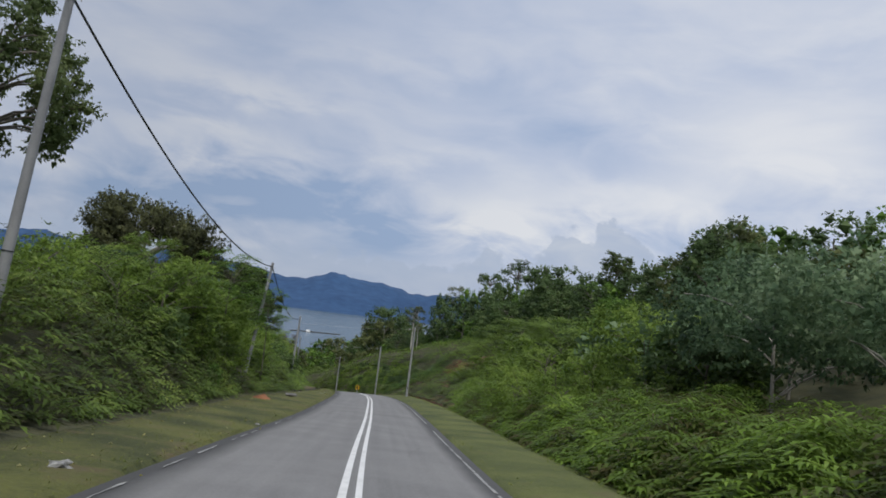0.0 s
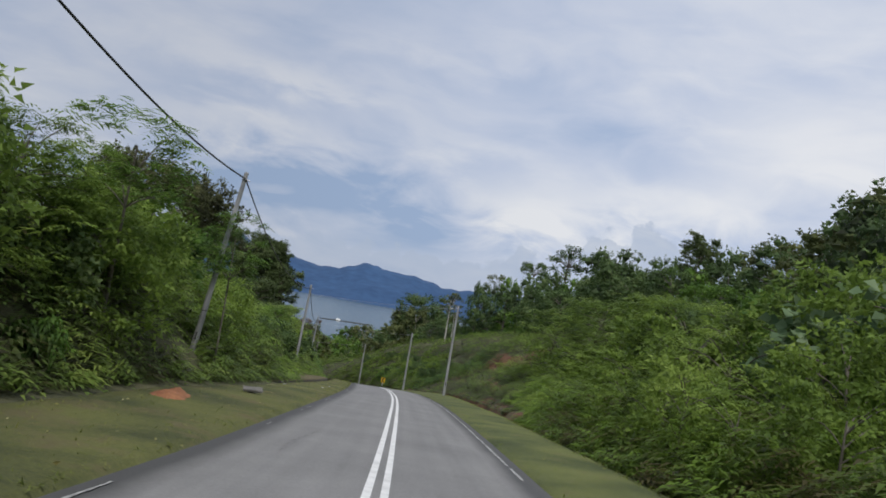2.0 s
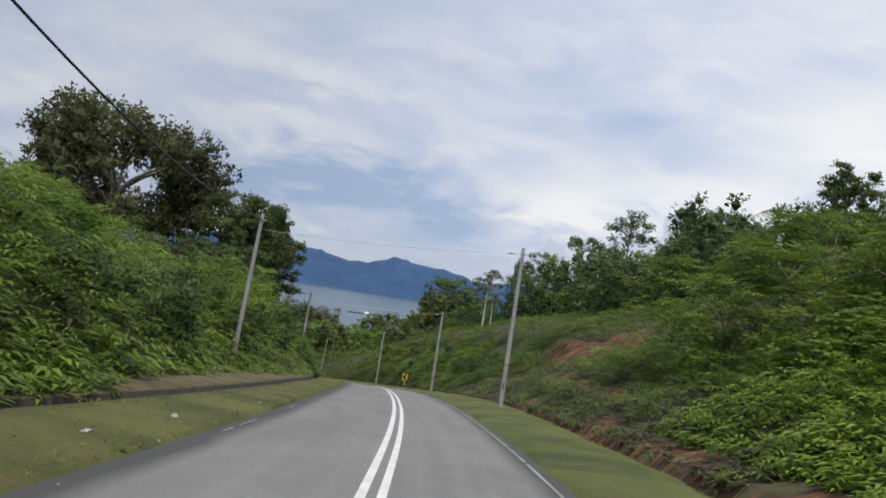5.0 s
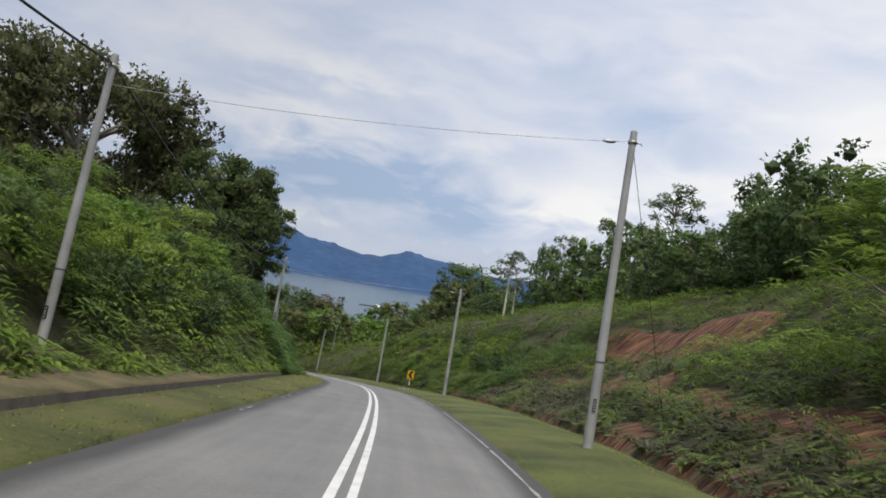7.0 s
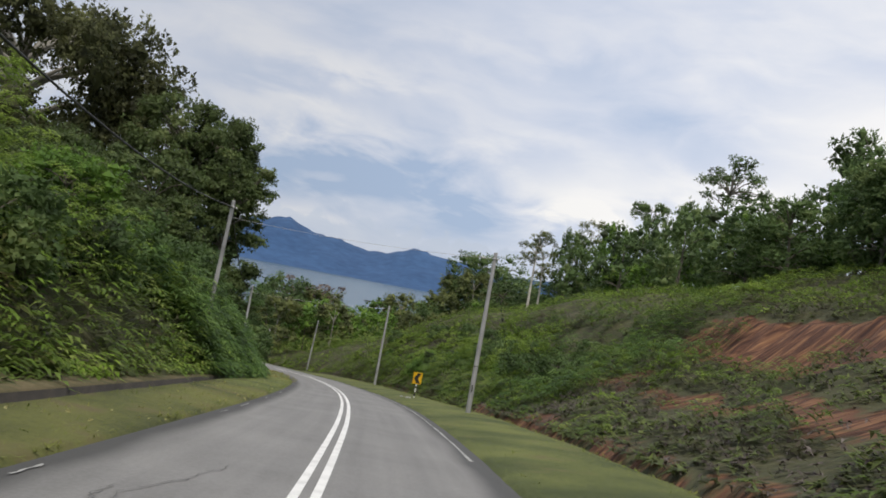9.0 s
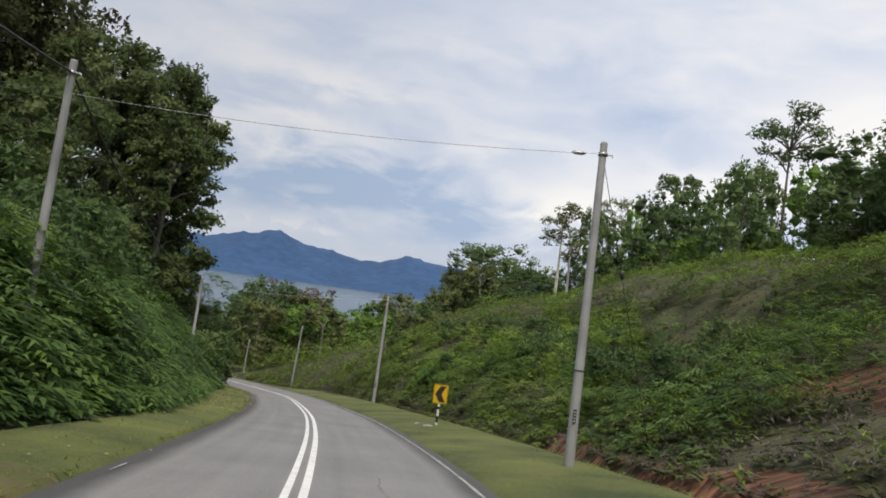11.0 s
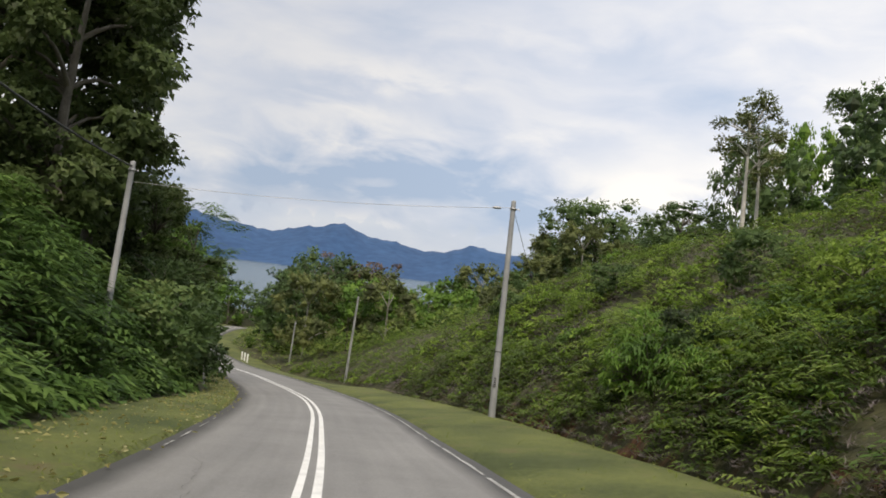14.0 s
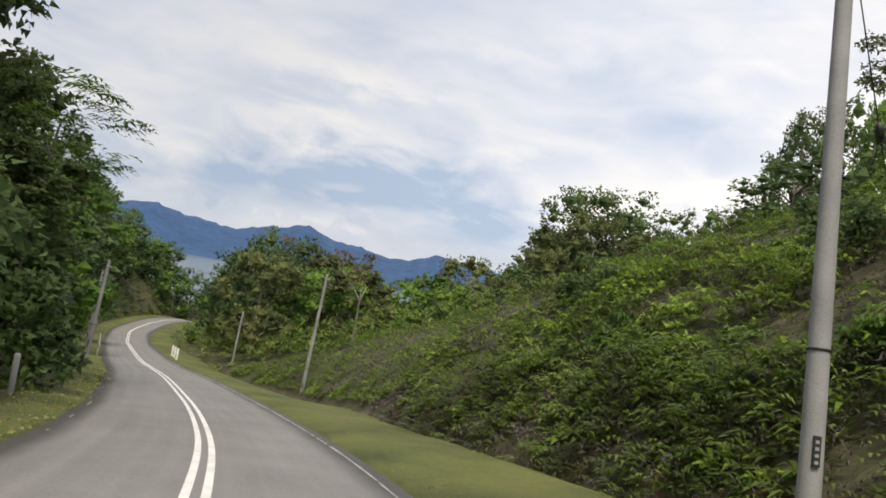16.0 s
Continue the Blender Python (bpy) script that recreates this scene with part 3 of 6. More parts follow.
def unit(v):
    return v / (np.linalg.norm(v, axis=-1, keepdims=True) + 1e-9)


def leaves(rng, places, way, size, slim=0.42, fold=0.12, simple=False):
    """One folded, pointed leaf of four corners at each place, lying along its way."""
    n = len(places)
    way = unit(way)
    side = unit(np.cross(way, unit(rng.normal(size=(n, 3)) + [0, 0, 1.2])))
    up = np.cross(side, way)
    size = np.broadcast_to(size, n)[:, None]
    tip = places + way * size - up * size * 0.18
    if simple:
        tip = places + way * size * 0.8 - up * size * 0.15
        v = np.stack([places - side * size * slim, places + side * size * slim, tip], 1)
        return v.reshape(-1, 3), np.arange(n * 3).reshape(-1, 3)
    mid = places + way * size * 0.48 + up * size * fold
    v = np.stack([places, mid + side * size * slim / 2, tip, mid - side * size * slim / 2], 1)
    return v.reshape(-1, 3), np.arange(n * 4).reshape(-1, 4)


def tufts(rng, places, blades, length, slim=0.14, lift=0.7, simple=False, droop=(0.2, 0.5)):
    """Rosettes of long arching blades."""
    n = len(places)
    ang = rng.uniform(0, 2 * np.pi, (n, 1)) + np.arange(blades)[None] * 2 * np.pi / blades + rng.normal(0, 0.3, (n, blades))
    el = rng.normal(lift, 0.3, (n, blades))
    way = np.stack([np.cos(ang) * np.cos(el), np.sin(ang) * np.cos(el), np.sin(el)], -1).reshape(-1, 3)
    size = (np.broadcast_to(np.asarray(length).reshape(-1, 1), (n, 1)) * rng.uniform(0.6, 1.15, (n, blades))).reshape(-1, 1)
    at = np.repeat(places, blades, 0)
    side = unit(np.cross(way, [[0, 0, 1.0]]))
    mid = at + way * size * 0.5
    mid = mid + [0, 0, 0.04] * size
    tip = at + way * size * 0.88 - [0, 0, 1.0] * size * rng.uniform(*droop, size.shape)
    if simple:
        v = np.stack([at - side * size * slim / 2, at + side * size * slim / 2, tip], 1)
        return v.reshape(-1, 3), np.arange(len(at) * 3).reshape(-1, 3)
    v = np.stack([at, mid + side * size * slim / 2, tip, mid - side * size * slim / 2], 1)
    return v.reshape(-1, 3), np.arange(len(at) * 4).reshape(-1, 4)


def fronds(rng, places, length, droop=0.55, wide=0.07):
    """Arching fern fronds, each a row of narrow drooping leaflets on both sides and one at the tip."""
    n = len(places)
    a = rng.uniform(0, 2 * np.pi, n)
    d = np.stack([np.cos(a), np.sin(a), np.zeros(n)], -1)
    side = np.stack([-np.sin(a), np.cos(a), np.zeros(n)], -1)
    up = np.array([0, 0, 1.0])
    size = np.broadcast_to(length, n)[:, None]
    lift = rng.uniform(0.2, 0.6, (n, 1))
    pieces = []
    for tau, turn in [(t, k) for t in (0.2, 0.42, 0.64, 0.84) for k in (-1, 1)] + [(0.95, 0)]:
        base = places + size * (d * tau + up * (lift * np.sin(2.2 * tau) - droop * tau * tau))
        way = unit(d * (0.55 if turn else 1.0) + side * turn * 0.85 - up * rng.uniform(0.1, 0.5, (n, 1)))
        tip = base + way * size * 0.5 * (1.1 - 0.6 * tau)
        half = d * size * wide if turn else side * size * wide * 0.7
        pieces.append(np.stack([base - half, base + half, tip], 1))
    v = np.concatenate(pieces, 1)
    return v.reshape(-1, 3), np.arange(v.shape[0] * v.shape[1]).reshape(-1, 3)


# ---- ground, road, verges, water, far hills ----
def build_ground():
    s = np.r_[np.arange(-105, -29, 4), np.arange(-29, 90, 1.5), np.arange(90, 119, 0.4), np.arange(119.5, 310, 1.5), np.arange(310, 440, 8)]
    u = np.r_[-400, -250, -150, -110, -90, -75, -60, -52, np.arange(-45, -16, 1.5), np.arange(-16, -6.6, 0.6), -6.2, -2.0, 2.2, 5.2,
              np.arange(5.8, 22, 0.6), np.arange(22, 46, 1.5), 52, 60, 75, 90, 110, 150, 250, 400]
    S, U = np.meshgrid(s, u, indexing="ij")
    p = spot(S, U)
    under = (U > -7.3) & (U < 5.3)
    p[..., 2] -= np.where(under, 0.6, 0.0)
    last = p[:1] + np.array([0, -110, 0])
    last[..., 2] = -45
    p = np.concatenate([last, p])
    ob = new("ground", np_mesh("ground", p, grid_faces(len(s) + 1, len(u)), EARTH, True))
    bare = ob.data.attributes.new("bare", "FLOAT", "POINT")
    bare.data.foreach_set("value", np.concatenate([np.zeros(len(u)), soil_share(S, U).ravel()]).astype(np.float32))
    tagged(ob, "dark earth and leaf litter on hilly ground", "ground", kind="structure")


def strip(name, s, us, ups, material, label, category):
    S, U = np.meshgrid(s, np.array(us, float), indexing="ij")
    x, y = plan(S, U)
    z = np.interp(S, LINE_S, LINE_Z) + np.array(ups)[None] + camber(S, U)
    ob = new(name, np_mesh(name, np.stack([x, y, z], -1), grid_faces(len(s), len(us)), material, True))
    across = ob.data.attributes.new("across", "FLOAT_VECTOR", "POINT")
    across.data.foreach_set("vector", np.stack([U, S, np.zeros_like(S)], -1).astype(np.float32).ravel())
    return tagged(ob, label, category, kind="structure")


def build_road():
    s = np.arange(-105, 292, 1.0)
    strip("road", s, [-2.85, -2.6, -1.6, -0.8, 0, 0.8, 1.6, 2.5, 2.7, 2.95], [-0.12, 0.02, 0.035, 0.045, 0.05, 0.05, 0.05, 0.05, 0.04, -0.1], ASPHALT,
          "old grey asphalt road with dark broken edges", "road")
    # two unbroken white lines
    for u in (-0.107, 0.107):
        strip("centre_line", s, [u - 0.052, u + 0.052], [0.056, 0.056], WHITE_PAINT, "unbroken white painted centre line", "road marking")
    rng = np.random.default_rng(5)
    # worn edge lines, left in pieces
    for u, share in ((-2.42, 0.33), (2.45, 0.95)):
        at = -25.0
        while at < 200:
            run = rng.uniform(0.2, 1.6 if u < 0 else 4.5)
            if rng.random() < share:
                n = 7
                half = (0.004 if u < 0 else 0.018) + 0.022 * rng.random(n)
                s_ = np.repeat(np.linspace(at, at + run, n)[:, None], 2, 1)
                u_ = u + rng.normal(0, 0.004, (n, 1)) + np.stack([-half, half], 1)
                x, y = plan(s_, u_)
                z = np.interp(s_, LINE_S, LINE_Z) + (0.036 if u < 0 else 0.056)
                tagged(new("edge_line", np_mesh("edge_line", np.stack([x, y, z], -1), grid_faces(n, 2), WHITE_OLD)), "worn white edge line on the asphalt", "road marking", kind="structure")
            at += run + rng.uniform(0.04, 0.35 if u > 0 else 1.3)


def ragged_strip(name, s, us, ups, material, label, category, jitter):
    """A strip whose outer lines wander a little."""
    ob = strip(name, s, us, ups, material, label, category)
    n = len(us)
    co = np.zeros(len(ob.data.vertices) * 3, np.float32)
    ob.data.vertices.foreach_get("co", co)
    co = co.reshape(len(s), n, 3)
    rng = np.random.default_rng(len(name))
    shift = smooth(rng.normal(0, 1, len(s)), 1)[:, None] * np.array(jitter)[None]
    tx, ty = (np.interp(s, LINE_S, a)[:, None] for a in (LINE_TX, LINE_TY))
    co[..., 0] += shift * ty
    co[..., 1] -= shift * tx
    co[..., 2] += 0.008 * wobble(co[..., 0], co[..., 1], 1.6) * (np.array(jitter) == 0)
    ob.data.vertices.foreach_set("co", co.ravel())
    return ob


def build_verges():
    s = np.arange(-105, 292, 0.5)
    for stretch, material, label in ((s[s <= 105], VERGE_LEFT, "worn dark green grass verge with bare patches"), (s[s >= 105], VERGE_GREEN, "mown yellowish green grass verge with fallen leaves")):
        ragged_strip("verge_left", stretch, [-6.3, -6.25, -5.0, -4.2, -3.6, -3.2, -2.8, -2.6], [-0.3, 0.13, 0.12, 0.1, 0.08, 0.07, 0.05, -0.06], material,
                     label, "grass verge", [0, 0, 0, 0, 0, 0, 0.07, 0.07])
    ragged_strip("verge_right", s, [2.66, 2.8, 3.4, 4.0, 4.6, 4.9, 5.3, 5.7], [-0.06, 0.065, 0.12, 0.15, 0.16, 0.1, 0.02, -0.3], VERGE_RIGHT,
                 "mown green grass verge", "grass verge", [0.06, 0.06, 0, 0, 0, 0.12, 0.15, 0.15])
    sd = np.arange(DRAIN_FROM, DRAIN_TO + 0.1, 1.0)
    # the channel's colour already holds the shade of its depth
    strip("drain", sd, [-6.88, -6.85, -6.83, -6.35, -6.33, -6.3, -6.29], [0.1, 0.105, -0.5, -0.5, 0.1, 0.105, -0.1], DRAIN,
          "stained concrete roadside drain channel, trench shade in its colour", "drain")
    strip("earth_strip", sd, [-9.6, -8.7, -7.9, -7.3, -6.87, -6.86], [0.45, 0.34, 0.24, 0.17, 0.12, -0.2], TAN_EARTH, "trodden tan earth behind the drain", "ground")
    for a, b in ((-105, DRAIN_FROM), (DRAIN_TO, 291)):
        sd = np.arange(a, b + 0.1, 1.0)
        strip("earth_strip", sd, [-7.9, -7.2, -6.6, -6.3, -6.15, -6.1], [0.1, 0.16, 0.1, 0.08, 0.12, -0.1], EARTH, "bare dark earth at the foot of the bank", "ground")


def build_water():
    x, y = np.meshgrid(np.linspace(-5000, 5000, 40), np.linspace(-5000, 5000, 40))
    v = np.stack([x, y, np.full_like(x, -35.0)], -1)
    tagged(new("water", np_mesh("water", v, grid_faces(40, 40), WATER, True)), "still blue-grey lake below the hills", "water", kind="structure")


def build_hills():
    az = np.radians(np.arange(-70, 100, 0.35))
    r = np.r_[2600, 2680, 2760, 2850, 2950, 3050, 3150, 3250, 3400, 3600, 3900, 4300]
    A, Rr = np.meshgrid(az, r, indexing="ij")
    d = np.degrees(A)
    crest = 1.3 + np.clip(d - 20, 0, 40) * 0.008
    for a, h, w in ((-2, 0.41, 3), (3.5, 0.46, 1.6), (5.5, 0.51, 1.6), (7.7, 0.88, 1.5), (10.5, 0.25, 2), (13.6, 0.57, 1.6), (15.6, 0.59, 1.4), (17.4, 1.23, 1.3), (19.6, 0.87, 1.8),
                    (22, 0.22, 2), (24.6, 0.54, 2), (27.6, 0.95, 2), (31, 0.6, 2.4), (38, 1.5, 4), (-12, 0.6, 6), (-35, 1.2, 10), (60, 1.4, 12)):
        crest = crest + h * np.exp(-((d - a) / w) ** 2)
    crest = crest + 0.09 * wobble(d, d * 0.3, 0.35) + 0.05 * wobble(d, d * 0.7, 0.12)
    top = np.tan(np.radians(crest)) * 3150 - 8
    shape = np.interp(Rr, [2600, 2680, 2950, 3150, 3600, 4300], [-0.03, 0.08, 0.62, 1.0, 0.8, 0.2])
    x, y = -np.sin(A) * Rr, np.cos(A) * Rr
    shore = 60 * wobble(d, d, 3.0)
    ridge = 1 + 0.13 * wobble(x, y, 90) * np.sin(np.pi * np.clip((Rr - 2600) / 550, 0, 1))
    z = -35 + (top + 35) * shape * ridge
    v = np.stack([x - np.sin(A) * shore, y + np.cos(A) * shore, z], -1)
    tagged(new("backdrop", np_mesh("far_hills", v, grid_faces(len(az), len(r)), HILLS, True)), "forested hills across the lake, coloured with blue haze", "hills", kind="structure")


build_ground()
build_road()
build_verges()
build_water()
build_hills()


# ---- plants ----
def tree_meshes(name, seed, height, spread, trunk_share, lobes, leaf_count, leaf_size, trunk_r, leaf_mat, bark, flat=0.55, hang=0.2, clumpy=1.0, simple=False, every=2, sides=5, slim=0.36, pinnate=0.0, core=0.0):
    """Meshes for one tree: trunk with limbs, and a crown of many leaves in uneven clumps."""
    rng = np.random.default_rng(seed)
    bole = height * trunk_share
    n = 8
    lean = rng.normal(0, 0.04, 2) * height
    t = np.linspace(0, 1, n)
    top_of_trunk = bole + (height - bole) * 0.75
    path = np.stack([lean[0] * t**2 + 0.05 * trunk_r * np.sin(5 * t), lean[1] * t**2 + rng.normal(0, 0.05) * t, t * top_of_trunk - 0.3], -1)
    pieces = [tube(path, trunk_r * (1 - 0.85 * t) + 0.02, 8)]
    centres, sizes = [], []
    for i in range(lobes):
        f = (i + 0.5) / lobes
        zed = bole + (height - bole) * (0.08 + 0.84 * rng.random())
        level = (zed - bole) / (height - bole)
        reach = spread * np.sqrt(max(0.05, 1 - (2 * level - 0.85) ** 2 * flat * 1.1)) * (0.35 + 0.65 * np.sqrt(rng.random()))
        ang = f * 2.399963 * lobes + rng.normal(0, 0.4)
        c = np.array([np.cos(ang) * reach, np.sin(ang) * reach, zed]) + [lean[0], lean[1], 0]
        centres.append(c)
        sizes.append(spread * rng.uniform(0.2, 0.36) * clumpy)
        if i % every == 0:
            k = min(n - 2, int(n * min(0.95, max(0.25, (zed - 0.35 * reach) / top_of_trunk))))
            start = path[k]
            q = np.linspace(0, 1, 5)[:, None]
            bend = np.array([0, 0, 0.15 * reach])
            limb = start * (1 - q) + c * q + bend * np.sin(np.pi * q)
            pieces.append(tube(limb, trunk_r * 0.38 * (1 - 0.8 * q[:, 0]) + 0.012, sides))
    wood = np_mesh(name + "_trunk", *joined(pieces), bark, True)
    centres, sizes = np.array(centres), np.array(sizes)
    # twigs end on the lobes' outer parts, and leaves stand in sprays round the twig ends
    sprays = leaf_count // 7
    which = rng.choice(lobes, sprays, p=sizes**2 / np.sum(sizes**2))
    way = unit(rng.normal(size=(sprays, 3)))
    way[:, 2] = np.where((way[:, 2] < 0) & (rng.random(sprays) < 0.5), -way[:, 2], way[:, 2])
    r = sizes[which] * (0.45 + 0.6 * rng.random(sprays) ** 0.6) * (1 + 0.25 * np.sin(way[:, 0] * 7 + which) * np.sin(way[:, 1] * 6 + which))
    ends = centres[which] + way * r[:, None] * [1, 1, 0.75]
    which_spray = np.repeat(np.arange(sprays), 7)
    leaf_count = len(which_spray)
    off = unit(rng.normal(size=(leaf_count, 3)) * [1, 1, 0.6])
    at = ends[which_spray] + off * leaf_size * rng.uniform(0.1, 1.0, (leaf_count, 1))
    facing = unit(way[which_spray] * 0.5 + off * 0.9 + rng.normal(0, 0.2, off.shape) - [0, 0, hang])
    middle = np.array([lean[0], lean[1], bole + 0.35 * (height - bole)])
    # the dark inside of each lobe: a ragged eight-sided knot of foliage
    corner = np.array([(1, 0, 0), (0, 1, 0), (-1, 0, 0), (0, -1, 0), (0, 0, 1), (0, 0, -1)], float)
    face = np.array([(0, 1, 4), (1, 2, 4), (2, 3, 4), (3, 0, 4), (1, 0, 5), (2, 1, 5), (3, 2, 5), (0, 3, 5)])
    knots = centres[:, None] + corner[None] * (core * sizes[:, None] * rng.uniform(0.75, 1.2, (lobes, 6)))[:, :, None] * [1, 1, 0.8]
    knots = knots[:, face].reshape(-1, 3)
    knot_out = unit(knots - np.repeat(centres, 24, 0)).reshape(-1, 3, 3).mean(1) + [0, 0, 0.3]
    out = unit(0.65 * way + 0.5 * unit((ends - middle) * [1, 1, 0.8]) + [0, 0, 0.3])
    if pinnate:
        v, f = fronds(rng, ends, pinnate * rng.uniform(0.6, 1.3, sprays), 0.4, 0.075)
        out = np.repeat(out, 9, 0)
    else:
        v, f = leaves(rng, at, facing, leaf_size * rng.uniform(0.6, 1.3, leaf_count), slim=slim, simple=simple)
        out = np.repeat(out, 7, 0)
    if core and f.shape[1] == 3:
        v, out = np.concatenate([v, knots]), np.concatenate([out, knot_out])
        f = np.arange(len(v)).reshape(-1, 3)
    return wood, leafy(name + "_crown", v, f, leaf_mat, out)


def make_tree(name, meshes, m, label, category, group=""):
    ob = new(name)
    part("trunk", meshes[0], ob)
    part("crown", meshes[1], ob)
    ob.matrix_basis = m
    return tagged(ob, label, category, group)


def stand(s, u, scale=1.0, turn=0.0, sink=0.1, stretch=1.0):
    p = spot(s, u)
    return Matrix.Translation(p - np.array([0, 0, sink])) @ pose(0, 0, 0, 0, 0, turn) @ Matrix.Diagonal((scale, scale, scale * stretch, 1))


KINDS = {}
# one spreading giant, dense dark trees, slender ones, and bushes
KINDS["giant"] = tree_meshes("giant", 11, 23.4, 14, 0.36, 72, 46000, 0.52, 0.7, LEAF_DUSKY, BARK_PALE, flat=0.62, clumpy=0.78, simple=True, core=0.45)
KINDS["dome"] = tree_meshes("dome", 31, 15, 8.5, 0.1, 48, 9000, 0.5, 0.35, LEAF_DARK, BARK, flat=0.7, hang=0.2, clumpy=0.8, simple=True, every=4, core=0.45)
KINDS["umbrella"] = tree_meshes("umbrella", 32, 20, 3.2, 0.84, 12, 1500, 0.42, 0.16, LEAF_DARK, BARK, flat=0.3, clumpy=0.9, simple=True, every=1)
KINDS["open"] = tree_meshes("open", 33, 18, 4.0, 0.66, 17, 3200, 0.34, 0.22, LEAF_DARK, BARK, flat=0.5, clumpy=0.85, simple=True, every=1, core=0.35)
KINDS["column"] = tree_meshes("column", 12, 20, 3.6, 0.02, 120, 16500, 0.36, 0.32, LEAF_DEEP, BARK, flat=0.15, hang=0.7, clumpy=0.85, simple=True, every=4, core=0.45)
KINDS["canopy"] = tree_meshes("canopy", 27, 19, 6.4, 0.42, 90, 18500, 0.32, 0.3, LEAF_DEEP, BARK, flat=0.6, hang=0.5, clumpy=0.6, simple=True, every=2, core=0.45)
KINDS["dense"] = tree_meshes("dense", 22, 12, 4.6, 0.04, 90, 6800, 0.34, 0.24, LEAF_DARK, BARK, flat=0.35, hang=0.4, clumpy=0.8, simple=True, every=4, core=0.45)
KINDS["dense_b"] = tree_meshes("dense_b", 13, 10, 4.6, 0.06, 80, 5600, 0.34, 0.22, LEAF_DARK, BARK, flat=0.5, hang=0.3, clumpy=0.8, simple=True, every=4, core=0.45)
KINDS["dense_deep"] = tree_meshes("dense_deep", 35, 10, 4.6, 0.06, 80, 6200, 0.33, 0.22, LEAF_DEEP, BARK, flat=0.5, hang=0.4, clumpy=0.8, simple=True, every=4, core=0.45)
KINDS["far_dark"] = tree_meshes("far_dark", 23, 10, 4.4, 0.02, 60, 2100, 0.46, 0.2, LEAF_DARK, BARK, flat=0.45, hang=0.3, clumpy=0.85, simple=True, every=12, sides=3, core=0.6)
KINDS["far_mid"] = tree_meshes("far_mid", 24, 8.5, 4.2, 0.02, 56, 2000, 0.44, 0.18, LEAF_MID, BARK, flat=0.5, hang=0.3, clumpy=0.85, simple=True, every=12, sides=3, core=0.6)
KINDS["far_olive"] = tree_meshes("far_olive", 25, 9.5, 4.0, 0.03, 54, 2600, 0.4, 0.18, LEAF_OLIVE, BARK_PALE, flat=0.6, hang=0.3, clumpy=0.85, simple=True, every=12, sides=3, core=0.6)
KINDS["round"] = tree_meshes("round", 14, 8, 4.2, 0.04, 70, 4600, 0.35, 0.18, LEAF_MID, BARK, flat=0.6, clumpy=0.8, simple=True, every=5, core=0.45)
KINDS["grey"] = tree_meshes("grey", 16, 5.4, 4.2, 0.38, 60, 10000, 0.205, 0.08, LEAF_GREY, BARK_PALE, flat=0.9, clumpy=0.8, simple=True, every=9, sides=4)
KINDS["pale"] = tree_meshes("pale", 34, 12, 2.1, 0.42, 26, 2600, 0.22, 0.17, LEAF_OLIVE, BARK_WHITE, flat=0.3, clumpy=0.85, simple=True, every=2)
KINDS["slender"] = tree_meshes("slender", 17, 14, 2.3, 0.4, 34, 2700, 0.27, 0.13, LEAF_OLIVE, BARK_PALE, flat=0.4, clumpy=0.9, simple=True, every=3)
KINDS["airy"] = tree_meshes("airy", 26, 8, 3.0, 0.3, 38, 5200, 0.26, 0.075, LEAF_FRESH, BARK, flat=0.6, clumpy=0.75, hang=0.5, every=3, pinnate=0.75)
KINDS["sapling"] = tree_meshes("sapling", 36, 8, 1.8, 0.45, 26, 3000, 0.26, 0.05, LEAF_MID, BARK, flat=0.5, clumpy=0.8, hang=0.4, every=5, sides=4, pinnate=0.6)
KINDS["bush"] = tree_meshes("bush", 18, 4.2, 2.3, 0.02, 60, 3300, 0.245, 0.06, LEAF_FRESH, BARK, flat=0.4, every=6, sides=3, clumpy=0.8, simple=True, slim=0.26)
KINDS["bush_b"] = tree_meshes("bush_b", 19, 3.4, 2.4, 0.02, 50, 3000, 0.215, 0.05, LEAF_FRESH, BARK, flat=0.4, every=6, sides=3, clumpy=0.8, pinnate=0.56)
KINDS["bush_dark"] = tree_meshes("bush_dark", 20, 3.8, 2.4, 0.02, 46, 3000, 0.3, 0.06, LEAF_DARK, BARK, flat=0.4, every=6, sides=3, clumpy=0.8, simple=True)
KINDS["broadleaf"] = tree_meshes("broadleaf", 28, 4.6, 2.2, 0.15, 26, 420, 0.5, 0.07, LEAF_GREY, BARK, flat=0.5, every=2, sides=4, clumpy=0.8, hang=0.5, slim=0.95)
KINDS["bare"] = tree_meshes("bare", 21, 11, 4.0, 0.25, 34, 1800, 0.34, 0.16, LEAF_RUST, BARK_PALE, flat=0.6, every=1, sides=4, clumpy=0.8, simple=True)
